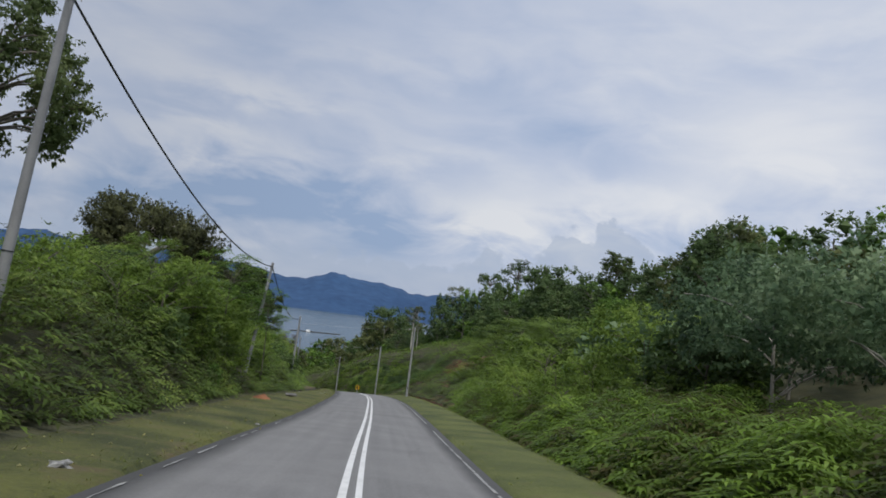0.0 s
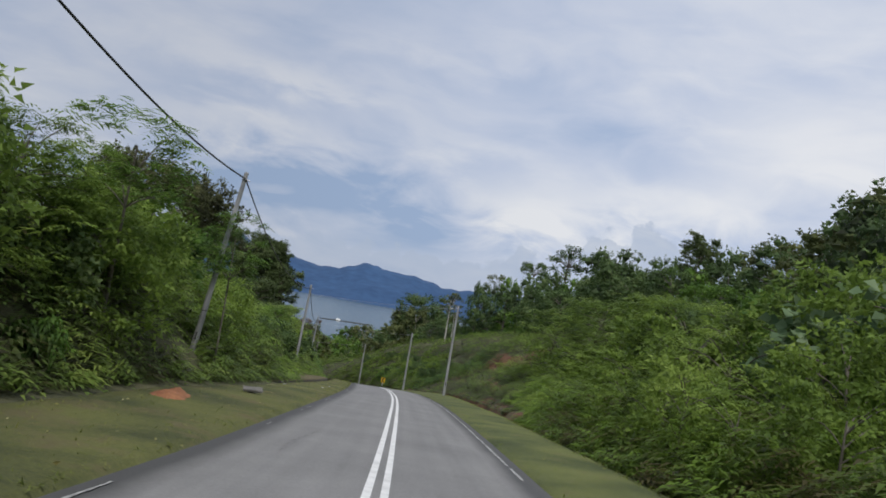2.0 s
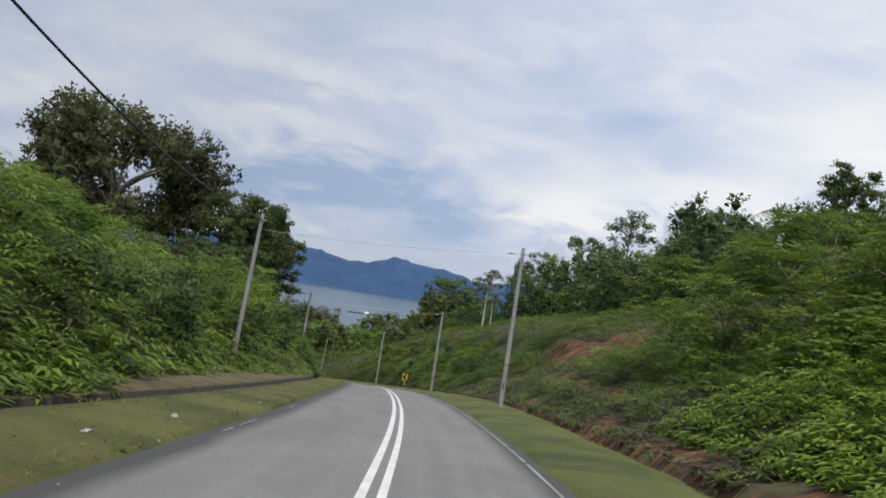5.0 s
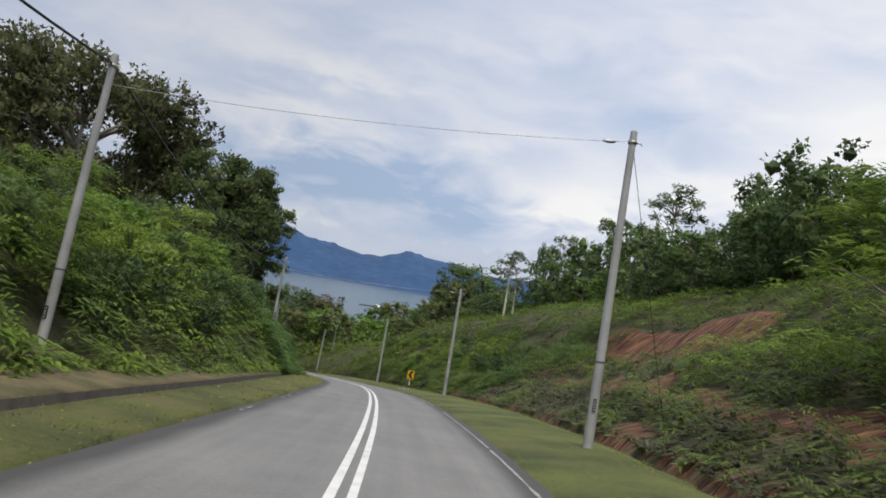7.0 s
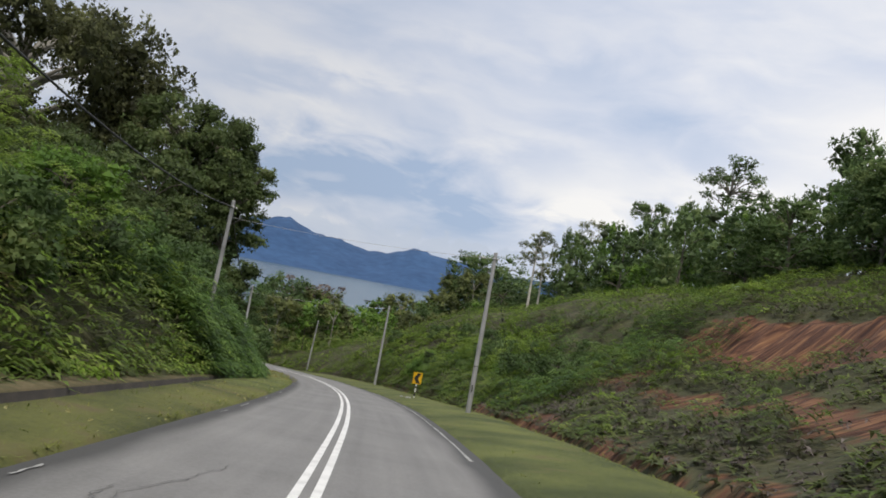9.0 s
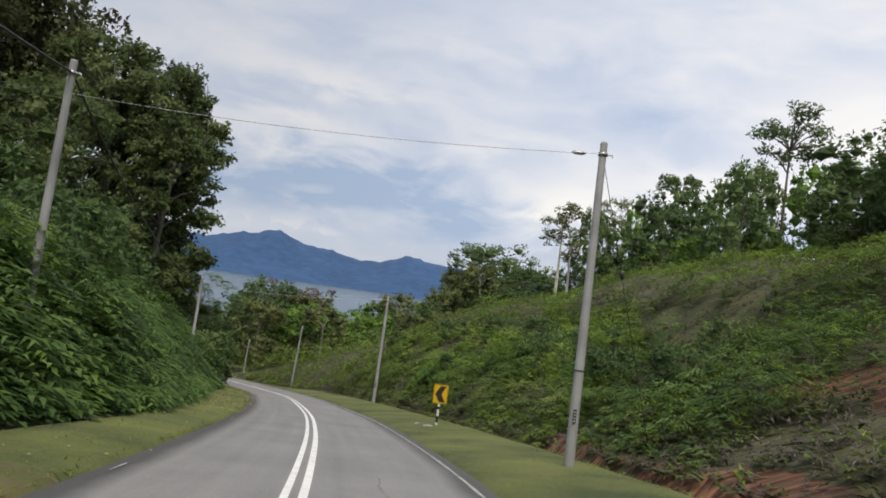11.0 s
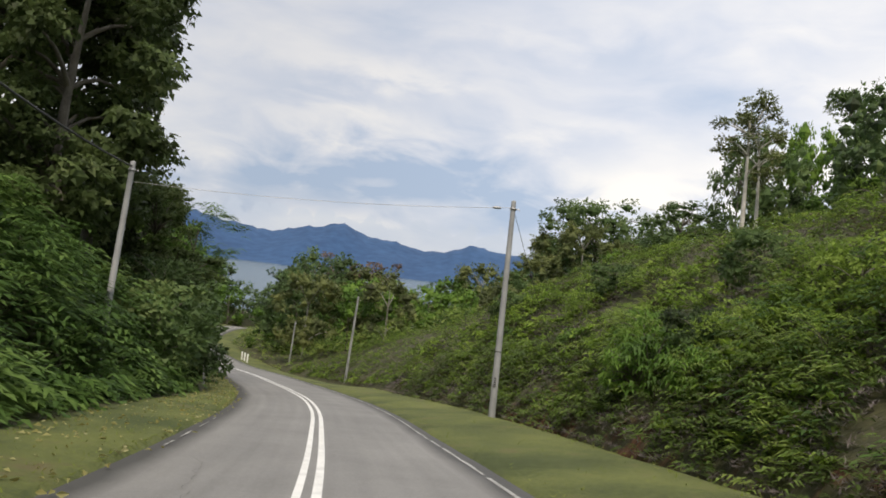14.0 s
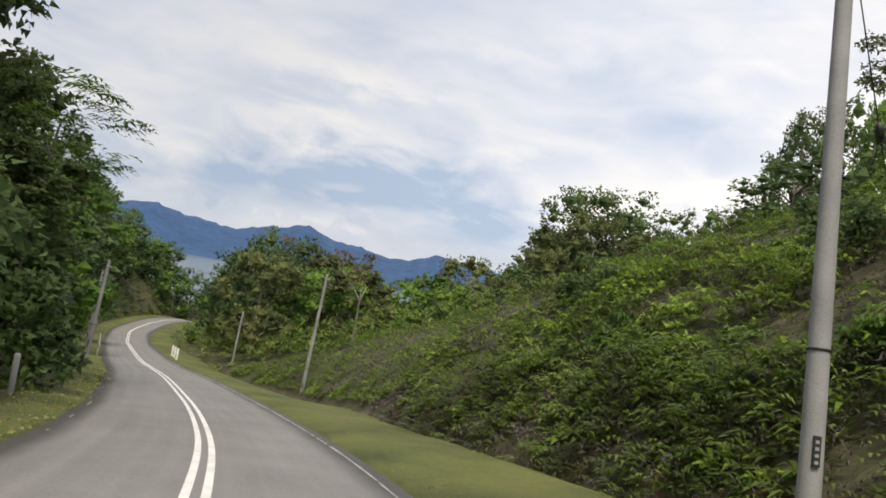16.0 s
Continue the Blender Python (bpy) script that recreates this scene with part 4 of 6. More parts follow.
LABELS = {
    "giant": ("spreading_tree", "huge spreading tree with an olive-green domed crown and pale limbs", "tree"),
    "column": ("forest_tree", "tall dark tree draped to the ground with climbing foliage", "tree"),
    "dense": ("forest_tree", "tall dark green tree hung with dense foliage", "tree"),
    "dense_b": ("forest_tree", "dark green leafy forest tree on the slope", "tree"),
    "dense_deep": ("forest_tree", "very dark green forest tree hung with leaves", "tree"),
    "far_dark": ("forest_tree", "dark green forest tree on the distant hillside", "tree"),
    "far_mid": ("broadleaf_tree", "mid-green rounded tree on the distant hillside", "tree"),
    "far_olive": ("broadleaf_tree", "olive-green tree on the distant hillside", "tree"),
    "round": ("broadleaf_tree", "round-crowned mid-green broadleaf tree", "tree"),
    "grey": ("small_tree", "low grey-green spreading tree with thin pale stems", "tree"),
    "pale": ("pale_trunked_tree", "slender tree with a whitish trunk and an airy olive crown", "tree"),
    "slender": ("slender_tree", "slender tall tree with thin crown and pale trunk", "tree"),
    "airy": ("young_tree", "young tree with an open feathery green crown", "tree"),
    "sapling": ("sapling", "slender sapling with long feathery leaves on thin branches", "tree"),
    "bush": ("shrub", "bright green leafy roadside shrub", "shrub"),
    "bush_b": ("shrub", "broad green leafy shrub among ferns", "shrub"),
    "bush_dark": ("shrub", "dark green dense shrub on the bank", "shrub"),
    "dome": ("broadleaf_tree", "dark green tree with a broad domed crown above the bend", "tree"),
    "umbrella": ("umbrella_tree", "thin-stemmed tree with a small flat dark crown", "tree"),
    "open": ("open_crowned_tree", "tall tree with a gappy dark crown on bare limbs", "tree"),
    "canopy": ("forest_tree", "tall forest tree with an open dark green crown", "tree"),
    "broadleaf": ("big_leaved_shrub", "tall shrub with very large pale green leaves", "shrub"),
    "bare": ("dry_tree", "half-bare tree with sparse rusty leaves", "tree"),
}


def plant(kind, s, u, scale=1.0, turn=0.0, stretch=1.0, sink=0.15):
    name, label, category = LABELS[kind]
    return make_tree(name, KINDS[kind], stand(s, u, scale, turn, sink, stretch), label, category,
                     "shrubs on the banks" if category == "shrub" else "trees of the hillside")


def grow(kind, x, y, top, wide=1.0, turn=0.0):
    """A tree at a level place whose crown ends at the height top."""
    name, label, category = LABELS[kind]
    foot = ground_at(x, y) - 0.2
    tall = max(v.co.z for v in KINDS[kind][1].vertices)
    m = Matrix.Translation((x, y, foot)) @ pose(0, 0, 0, 0, 0, turn) @ Matrix.Diagonal((wide, wide, (top - foot) / tall, 1))
    return make_tree(name, KINDS[kind], m, label, category, "shrubs on the banks" if category == "shrub" else "trees of the hillside")


# trees that stand out against the sky and tall shrubs on the bank: kind, x, y, height of the top, breadth
for k, row in enumerate((("dome", -12, 233, 2.9, 0.95), ("dome", -16, 240, -2.5, 0.6), ("pale", -4.4, 172.4, 3.0, 1.0), ("pale", -3.2, 174.2, 2.2, 0.85), 
                         ("slender", 4.5, 212.6, 10.3, 1.2), ("dense_b", 1.4, 206, 7.8, 0.75), ("far_dark", 12.5, 172, 9.2, 0.8), ("dense_b", 15.6, 181, 11.6, 0.8), ("far_mid", 20, 172, 10.0, 0.9),
                         ("far_dark", 7, 181, 6.9, 0.8), ("far_dark", 10.5, 191, 9.7, 0.9), ("far_dark", 14.5, 206, 12.4, 0.9), ("far_mid", 9, 207, 10.0, 0.8), ("far_dark", 18.5, 196, 12.8, 0.9),
                         ("far_dark", 23, 160, 11.8, 0.9), ("far_dark", 3, 196, 6.0, 0.8), ("dense_b", -7.8, 177, -3.9, 0.7), ("umbrella", 14.5, 212.7, 15.2, 1.0), ("open", 18.2, 178.0, 16.8, 1.0), ("dense", 21.8, 145.4, 14.2, 0.95),
                         ("dense_b", 27, 141, 11.5, 0.8), ("column", 25.7, 113.7, 14.2, 0.62), ("dense_b", 23.5, 117.5, 11.2, 0.75), ("dense_b", 18, 51.7, 9.8, 0.72), ("canopy", -36, 150, 6.6, 0.72),
                         ("giant", -58.5, 149, 18.4, 0.94), ("canopy", -16.8, 26, 11.3, 0.5), ("sapling", -10.0, 37.0, 3.4, 0.85), ("airy", -11.6, 30.4, 3.3, 0.5), ("sapling", -9.6, 45.2, 1.9, 0.6), ("airy", -13.6, 41.5, 1.9, 0.6), ("airy", -14.6, 34.5, 2.0, 0.7), ("sapling", -34.6, 158.5, -8.8, 1.2), ("column", -34.0, 155.8, -11.3, 0.52),
                         ("airy", 6.4, 83.5, 1.2, 0.95), ("airy", 9.0, 79.0, 2.2, 1.0), ("bush_b", 4.6, 80.0, -1.6, 1.1), ("bush_b", 6.3, 76.0, -0.2, 1.2), ("airy", 7.5, 72.0, 2.2, 1.0),
                         ("bush", 5.8, 73.0, -1.4, 1.0), ("bush_b", 8.6, 67.0, 0.8, 1.3), ("airy", 10.5, 64.0, 2.6, 1.1), ("bush", 6.9, 66.0, -0.8, 1.1), ("bush_b", 5.6, 68.5, -2.8, 0.8),
                         ("bush_b", 6.6, 61.0, -1.5, 1.0), ("bush", 8.2, 58.0, 0.0, 1.1), ("bush_b", 5.6, 56.0, -2.6, 0.7), ("airy", 9.5, 54.0, 2.0, 1.0), ("bush", 7.0, 52.0, -0.8, 1.0),
                         ("bush_b", 5.6, 49.5, -2.0, 0.7), ("bush_b", 11.5, 71.0, 2.6, 1.3), ("bush_dark", 12.0, 59.0, 2.2, 1.2), ("bush_b", 4.6, 77.5, -3.4, 0.6))):
    grow(*row, turn=(k * 97.0) % 360)

# kind, station, offset and size of single plants, bed by bed
PLANTS_LEFT_SHRUBS = [
    ("bush_dark", 12, -13, 0.8), ("bush_dark", 18, -14, 0.8), ("bush", 22, -10.8, 0.6), ("bush_b", 26, -9.6, 0.75), ("bush", 30, -9.2, 0.85),
    ("bush_b", 33, -9.4, 0.85), ("bush", 36, -9.2, 0.75), ("bush_b", 39, -9.8, 0.75), ("bush", 42, -9.6, 0.75), ("bush_b", 33, -12.5, 0.8), ("bush", 28, -12.5, 0.7),
    ("bush", 38, -8.2, 0.75), ("bush_b", 40.4, -8.4, 0.5), ("bush", 48.4, -9.0, 0.5), ("airy", 34.5, -9.6, 0.46), ("airy", 38, -8.6, 0.42), ("bush", 42.2, -10.4, 0.7), ("airy", 44.6, -11.2, 0.45), ("bush_b", 39.6, -10.2, 0.75), ("airy", 41.5, -11.4, 0.45),
    ("bush_dark", 39, -13.5, 0.65), ("bush", 46, -11, 0.7), ("bush_dark", 48, -13, 0.7), ("column", 151, -12.3, 0.84), ("canopy", 157, -16.3, 0.98),
    ("column", 158, -13.2, 0.92), ("bush_dark", 148.5, -7.9, 0.75),
]
PLANTS_LEFT_TREES = [
    ("bush_dark", 151.5, -7.9, 0.85), ("dense", 153.8, -8.4, 0.36), ("dense", 157.2, -8.3, 0.34), ("bush_dark", 160.2, -7.2, 0.75), ("dense", 162, -9.2, 0.36), ("column", 166, -12.8, 1.05),
    ("column", 166, -9.6, 0.42), ("dense_deep", 169, -9.5, 0.55), ("dense_deep", 138, -16, 0.85), ("dense_deep", 143, -19, 0.8), ("dense_deep", 131, -19, 0.8), ("dense_deep", 122, -20, 0.65),
    ("dense_deep", 113, -20, 0.5), ("dense_deep", 104, -20, 0.38), ("round", 60, -20, 0.3), ("bush", 72, -16, 0.4),
    ("bush_dark", 126, -15, 1), ("bush_dark", 116, -16, 0.9), ("dense", 215, -13, 1.1), ("dense_b", 228, -16, 1.4), ("dense", 243, -14, 1.3), ("dense_b", 254, -17, 1.5),
    ("dense", 264, -14, 1.3), ("dense_b", 272, -19, 1.5),
]
PLANTS_LEFT_BANK = [
    ("round", 280, -13, 1.3), ("dense_b", 290, -16, 1.2), ("round", 299, -18, 1.1), ("bush_dark", 121, -12.2, 0.9), ("bush_dark", 125.5, -11.8, 0.95), ("bush_dark", 130, -12.2, 1),
    ("bush_dark", 134.5, -12, 1), ("dense_deep", 139, -12.6, 0.45), ("dense_deep", 128, -14.5, 0.55), ("dense_deep", 134, -15, 0.6), ("dense_deep", 174, -11, 0.9), ("round", 181, -13, 0.9),
    ("dense_b", 190, -15, 0.9), ("bush_dark", 162, -8.6, 1), ("bush_dark", 154, -8.4, 0.9), ("bush", 54.8, -10.2, 0.59), ("bush", 53.4, -15.2, 0.74), ("bush", 63.3, -12.8, 0.52),
    ("bush", 67, -15.6, 0.5), ("bush", 72, -15.5, 0.45), ("bush_b", 80.5, -10.6, 0.6), ("bush_dark", 94, -11.9, 0.63),
    ("bush_dark", 94.3, -14.2, 0.73), ("bush_b", 100.5, -11.2, 0.7),
]
PLANTS_LEFT_SLOPE = [
    ("bush", 99.8, -14.2, 0.53), ("bush", 109.8, -10, 0.44), ("bush_dark", 109.8, -15.9, 0.56), ("bush", 116.4, -10.2, 0.47), ("bush_b", 117.7, -15.8, 0.5), ("bush_b", 128.8, -11.9, 0.39),
    ("bush", 129.2, -16, 0.46), ("bush", 134.7, -10.2, 0.38), ("bush", 134.3, -15, 0.53), ("round", 52, -12.5, 0.42), ("bush", 57, -11, 0.62), ("airy", 61, -12.8, 0.5),
    ("bush_b", 66, -13.4, 0.65), ("round", 70, -13.5, 0.28), ("airy", 84.5, -11.6, 0.5), ("bush", 88, -11, 0.7), ("round", 92, -13, 0.38), ("airy", 97, -11.5, 0.5),
    ("bush_b", 104, -10.6, 0.75), ("round", 107, -12.6, 0.5), ("bush_dark", 111, -10.5, 0.62),
]
PLANTS_LEFT_HOLLOWS = [
    ("bush_dark", 64, -10.6, 0.5), ("bush_dark", 69, -10, 0.55), ("bush_dark", 74, -11.2, 0.5), ("bush_dark", 79.5, -11.6, 0.55), ("bush_dark", 83, -10, 0.5), ("bush_dark", 87.5, -10.6, 0.6),
    ("bush_dark", 91, -9.4, 0.5), ("bush_dark", 96, -10, 0.6), ("bush_dark", 102, -10, 0.6), ("dense_deep", 108, -12.8, 0.36), ("dense_deep", 98.5, -14, 0.32), ("dense_deep", 88, -15, 0.28),
    ("bush_dark", 28, -8.8, 0.5), ("bush_dark", 35.5, -9, 0.55),
]
PLANTS_RIGHT_SHRUBS = [
    ("grey", 26, 13.8, 0.98), ("grey", 19.5, 14.6, 1.0), ("grey", 31, 17, 0.95), ("dense_b", 37, 26, 0.52), ("dense", 31, 30, 0.46),
    ("dense_b", 51, 25, 0.75), ("dense_b", 24, 22, 0.42), ("dense_b", 14, 20, 0.5), ("far_dark", 60, 27, 0.85), ("round", 48, 15, 0.55), ("round", 54, 17, 0.5),
    ("dense_b", 34, 21, 0.44), ("broadleaf", 37, 12.8, 0.95), ("broadleaf", 41, 12.4, 0.9), ("broadleaf", 34, 13.2, 0.9), ("bush_dark", 38, 15.6, 1.1), ("bush_dark", 42, 15.2, 1),
    ("bush_dark", 35, 16, 1), ("bush_dark", 30, 13, 1), ("bush", 33, 11.4, 0.9), ("dense_b", 108, 30, 0.7), ("dense_b", 116, 31, 0.9), ("dense", 124, 32, 0.75),
    ("dense_b", 131, 31, 0.75), ("dense_b", 139, 32, 0.65),
]
PLANTS_RIGHT_TREES = [
    ("dense_b", 100, 31, 0.6), ("round", 92, 30, 0.6), ("round", 84, 28, 0.5), 
    ("dense", 214, 49, 0.9), 
    ("dense", 230, 12, 1.0), ("dense_b", 238, 16, 1.6), ("bare", 244, 20, 1.55), ("dense_b", 250, 15, 1.4), ("far_olive", 236, 24, 1.4),
    ("far_mid", 226, 20, 1.2), ("bare", 240, 26, 1.3), ("bush", 36, 10.2, 0.8), ("bush_b", 41, 9.6, 0.95), ("bush", 46, 10, 1), ("bush_b", 51, 9.4, 0.9),
    ("bush", 39, 13, 1.15), ("bush", 43, 13.5, 1.2),
]
PLANTS_RIGHT_BANK = [
    ("bush_b", 48, 13, 1.1), ("bush", 34, 14, 1), ("bush_b", 141, 7.4, 0.5), ("bush_b", 143, 8.2, 0.45), ("bush_dark", 139.5, 7.8, 0.4), ("bush_dark", 56, 13, 0.9),
    ("bush_b", 61, 12, 0.8), ("bush", 70, 15, 0.8), ("bush_b", 76, 18.5, 0.8), ("bush", 124, 8, 0.32), ("bush", 127, 9.2, 0.42), ("bush_b", 130, 8.2, 0.4),
    ("bush", 133, 8.8, 0.45), ("bush_b", 134.5, 7.6, 0.36), ("bush", 136.5, 9.6, 0.45), ("bush", 138, 8, 0.36), ("bush_b", 146, 9.4, 0.36), ("bush", 132, 11.5, 0.5),
    ("bush_b", 128, 12.4, 0.45), ("bush", 137, 12.6, 0.42), ("bush", 152, 10.4, 0.36), ("bush_dark", 120, 12, 0.42), ("bush", 31.5, 7.6, 0.55), ("bush_b", 34.5, 7, 0.62),
    ("bush", 37.5, 6.9, 0.6), ("bush_b", 40.5, 7.2, 0.6),
]
PLANTS_RIGHT_SLOPE = [
    ("bush", 43.5, 7.4, 0.52), ("bush_b", 47, 7.6, 0.5), ("bush_b", 36, 8.6, 0.7), ("bush_b", 42, 8.8, 0.65), ("bush_dark", 122, 8.6, 0.5), ("bush", 125.5, 10.6, 0.55),
    ("bush_dark", 129, 10.2, 0.5), ("bush_b", 131.5, 9.6, 0.6), ("bush_dark", 134, 10.8, 0.55), ("bush_b", 139, 10.4, 0.55), ("bush_dark", 143, 11.6, 0.5), ("bush_b", 148, 11.2, 0.5),
    ("bush_dark", 153, 12.4, 0.5), ("bush_dark", 160, 11, 0.5), ("bush_b", 166, 10, 0.5), ("bush_dark", 118, 9.4, 0.45), ("bush_b", 114, 10.8, 0.45), ("bush_b", 55, 9.5, 0.6),
    ("bush", 30, 10.8, 0.6), ("bush_dark", 64, 17, 1), ("bush", 84, 19.5, 0.6), ("bush_b", 128, 8.5, 0.4), ("bush_dark", 131, 9.5, 0.45), ("bush_b", 122, 13, 0.4),
    ("bush_dark", 126, 11, 0.4),
]
PLANTS_RIDGE = [("dense", 135, 34, 0.6), ("dense_b", 127, 33, 0.75), ("dense_b", 121, 34, 0.85)]
PLANTED = PLANTS_RIDGE + PLANTS_LEFT_SHRUBS + PLANTS_LEFT_TREES + PLANTS_LEFT_BANK + PLANTS_LEFT_SLOPE + PLANTS_LEFT_HOLLOWS + PLANTS_RIGHT_SHRUBS + PLANTS_RIGHT_TREES + PLANTS_RIGHT_BANK + PLANTS_RIGHT_SLOPE
for i, (kind, s, u, scale) in enumerate(PLANTED, -len(PLANTS_RIDGE)):
    plant(kind, s, u, scale, (i * 137.5) % 360, 0.92 + 0.16 * ((i * 0.618) % 1))


def woods(seed, kinds, s_range, u_range, apart, scales):
    """Trees scattered at about the same distance from one another."""
    rng = np.random.default_rng(seed)
    s = s_range[0]
    while s < s_range[1]:
        u = u_range[0] + rng.uniform(0, apart)
        while u < u_range[1]:
            plant(kinds[rng.integers(len(kinds))], s + rng.normal(0, 0.3 * apart), u, rng.uniform(*scales), rng.uniform(0, 360), rng.uniform(0.85, 1.25))
            u += apart * rng.uniform(0.8, 1.3)
        s += apart


woods(51, ["far_dark", "far_mid", "far_dark", "far_olive"], (58, 138), (29, 45), 7.0, (0.6, 1.0))
woods(59, ["far_dark", "far_mid", "far_dark"], (140, 178), (40, 56), 7.0, (0.5, 0.75))
woods(52, ["far_dark", "far_mid", "far_dark", "far_olive"], (182, 215), (26, 60), 7.0, (0.45, 0.7))
woods(53, ["far_mid", "far_dark", "far_olive", "far_mid"], (212, 292), (9, 56), 8.6, (0.6, 1.05))
woods(54, ["far_mid", "far_dark", "far_dark"], (192, 296), (-36, -9), 7.4, (0.8, 1.2))
woods(55, ["far_dark"], (98, 150), (-40, -24), 10.0, (0.45, 0.65))
woods(57, ["far_dark", "far_mid"], (-60, -14), (12, 40), 21.0, (0.7, 1.1))
woods(58, ["far_dark", "far_mid"], (-60, -8), (-40, -12), 21.0, (0.7, 1.1))
woods(56, ["far_dark", "far_mid"], (290, 318), (-60, 70), 11.0, (0.6, 1.0))


def overhang(s):
    """How much of the strip behind the drain the thicket leaves free; it is kept clear before a pole."""
    return np.interp(s, [58, 64, 76, 82, 108, 114], [0.1, 0.5, 0.5, 0.3, 0.4, 0.1])


# the feet of the poles beside the bank are kept free
CLEARED = ((-13.3, 77.2), (-13.0, 76.2), (-10.6, 45.3), (-10.3, 44.4), (-10.0, 43.4))


def undergrowth(name, seed, count, s_range, u_range, canopy, length, blades, material, label, slim=0.18, bare=False, power=1.0, lift=0.45, simple=False, patch=0.0, droop=(0.2, 0.5), feathery=False):
    """A thicket: rosettes of blades over lumpy mounds, some deep inside."""
    rng = np.random.default_rng(seed)
    s = rng.uniform(*s_range, count)
    u = u_range[0] + (u_range[1] - u_range[0]) * rng.random(count) ** power
    if bare:
        keep = soil_share(s, u) + rng.uniform(-0.25, 0.25, count) < 0.45
        s, u = s[keep], u[keep]
    if patch:
        x, y = plan(s, u)
        clump = wobble(x, y, 1.7) + 0.7 * wobble(x + 9, y, 0.75) + 0.6 * wobble(x, y + 30, 5.0)
        keep = clump * np.sign(patch) + rng.normal(0, 0.25, len(s)) > abs(patch) - 1
        s, u = s[keep], u[keep]
    if u_range[0] < 0:
        u = u - overhang(s) * foot_room(s)
    p = spot(s, u)
    near_pole = np.min([np.hypot((p[:, 0] - x) / 0.6, (p[:, 1] - y) / 0.9) for x, y in CLEARED], 0) < 1
    s, u, p = s[~near_pole], u[~near_pole], p[~near_pole]
    def mounds(x, y):
        return 0.5 + 0.5 * wobble(x, y, 0.8) + 0.35 * wobble(x + 40, y, 2.6)
    mound = mounds(p[:, 0], p[:, 1])
    edge = np.clip((np.abs(u - u_range[0]) - (overhang(s) * foot_room(s) if u_range[0] < 0 else 0)) / 1.3 + 0.25 * wobble(p[:, 0], p[:, 1], 0.6), 0.12, 1)
    top = canopy * np.clip(0.3 + 0.75 * mound, 0.12, 1.4) * edge
    # which way the thicket faces here
    step = 0.25
    tx, ty = np.interp(s, LINE_S, LINE_TX), np.interp(s, LINE_S, LINE_TY)
    bank = np.clip((rise(s, u + step) - rise(s, u - step)) / (2 * step), -1.5, 1.5)
    out = np.stack([-0.75 * canopy * (mounds(p[:, 0] + step, p[:, 1]) - mounds(p[:, 0] - step, p[:, 1])) / (2 * step) - bank * ty,
                    -0.75 * canopy * (mounds(p[:, 0], p[:, 1] + step) - mounds(p[:, 0], p[:, 1] - step)) / (2 * step) + bank * tx, np.ones(len(s))], -1)
    outer = rng.random(len(s)) < 0.7
    p[:, 2] += top * np.where(outer, rng.uniform(0.85, 1.05, len(s)), rng.uniform(0.05, 0.85, len(s)))
    if feathery:
        v, f = fronds(rng, p, length * rng.uniform(0.6, 1.3, len(s)))
    else:
        v, f = tufts(rng, p, blades, length * rng.uniform(0.55, 1.45, len(s)), slim, lift, simple, droop)
    return tagged(new(name, leafy(name, v, f, material, out, 0.42)), label, "undergrowth", kind="stuff")


undergrowth("fern_base_start_right", 67, 5000, (4, 29), (5.2, 11.2), 1.0, 0.26, 6, FERN, "dense small fern leaves within the carpet", power=1.2, slim=0.34, lift=0.3, simple=True)
undergrowth("fern_base_near_right", 30, 5600, (28, 53), (5.2, 15), 1.0, 0.26, 6, FERN_BRIGHT, "dense small fern leaves within the bank", power=1.4, slim=0.34, lift=0.3, simple=True)
undergrowth("fern_base_bend_right", 71, 2600, (52, 66), (6.5, 15), 1.0, 0.26, 6, FERN_BRIGHT, "dense small fern leaves above the scraped earth", power=1.3, slim=0.34, lift=0.3, simple=True)
undergrowth("fern_carpet_right", 31, 9000, (4, 30), (5.2, 11.5), 1.45, 0.55, 0, FERN_BRIGHT, "bright yellow-green ferns in a dense carpet", power=1.2, feathery=True)
undergrowth("fern_bank_near_right", 48, 6000, (28, 53), (5.2, 15), 1.4, 0.5, 0, FERN_BRIGHT, "bright green ferns in a dense bank", power=1.4, feathery=True)
undergrowth("fern_bank_bend_right", 72, 2800, (52, 64), (6.5, 15), 1.3, 0.5, 0, FERN_BRIGHT, "bright green ferns in a dense bank above the scraped earth", power=1.3, feathery=True)
undergrowth("fern_base_left", 43, 13000, (2, 150), (-6.9, -18), 1.4, 0.31, 6, FERN_DULL, "dense small leaves within the bank", power=1.5, slim=0.34, lift=0.3, simple=True)
undergrowth("fern_wall_left", 44, 11000, (108, 150), (-6.8, -13), 2.1, 0.8, 0, FERN_LUSH, "tall bright green ferns in a wall behind the verge", power=1.3, feathery=True)
undergrowth("fern_bank_left", 32, 9000, (2, 60), (-6.8, -15), 1.7, 0.55, 0, FERN, "bright green ferns and undergrowth on the bank", power=1.4, feathery=True)
undergrowth("fern_slope_left", 33, 8000, (45, 120), (-7.2, -20), 1.6, 0.6, 0, FERN, "green ferns covering the steep slope", power=1.5, feathery=True)
undergrowth("fern_tops_left", 64, 12000, (45, 120), (-7.2, -19), 2.1, 0.66, 0, FERN_BRIGHT, "bright green fern clumps on the steep slope", power=1.5, patch=1.05, feathery=True)
undergrowth("scrub_right", 34, 21000, (58, 126), (5.5, 26), 0.45, 0.25, 5, FERN_DULL, "low dull green scrub with bare patches", bare=True, power=1.5, slim=0.42, lift=0.3, simple=True, patch=0.2)
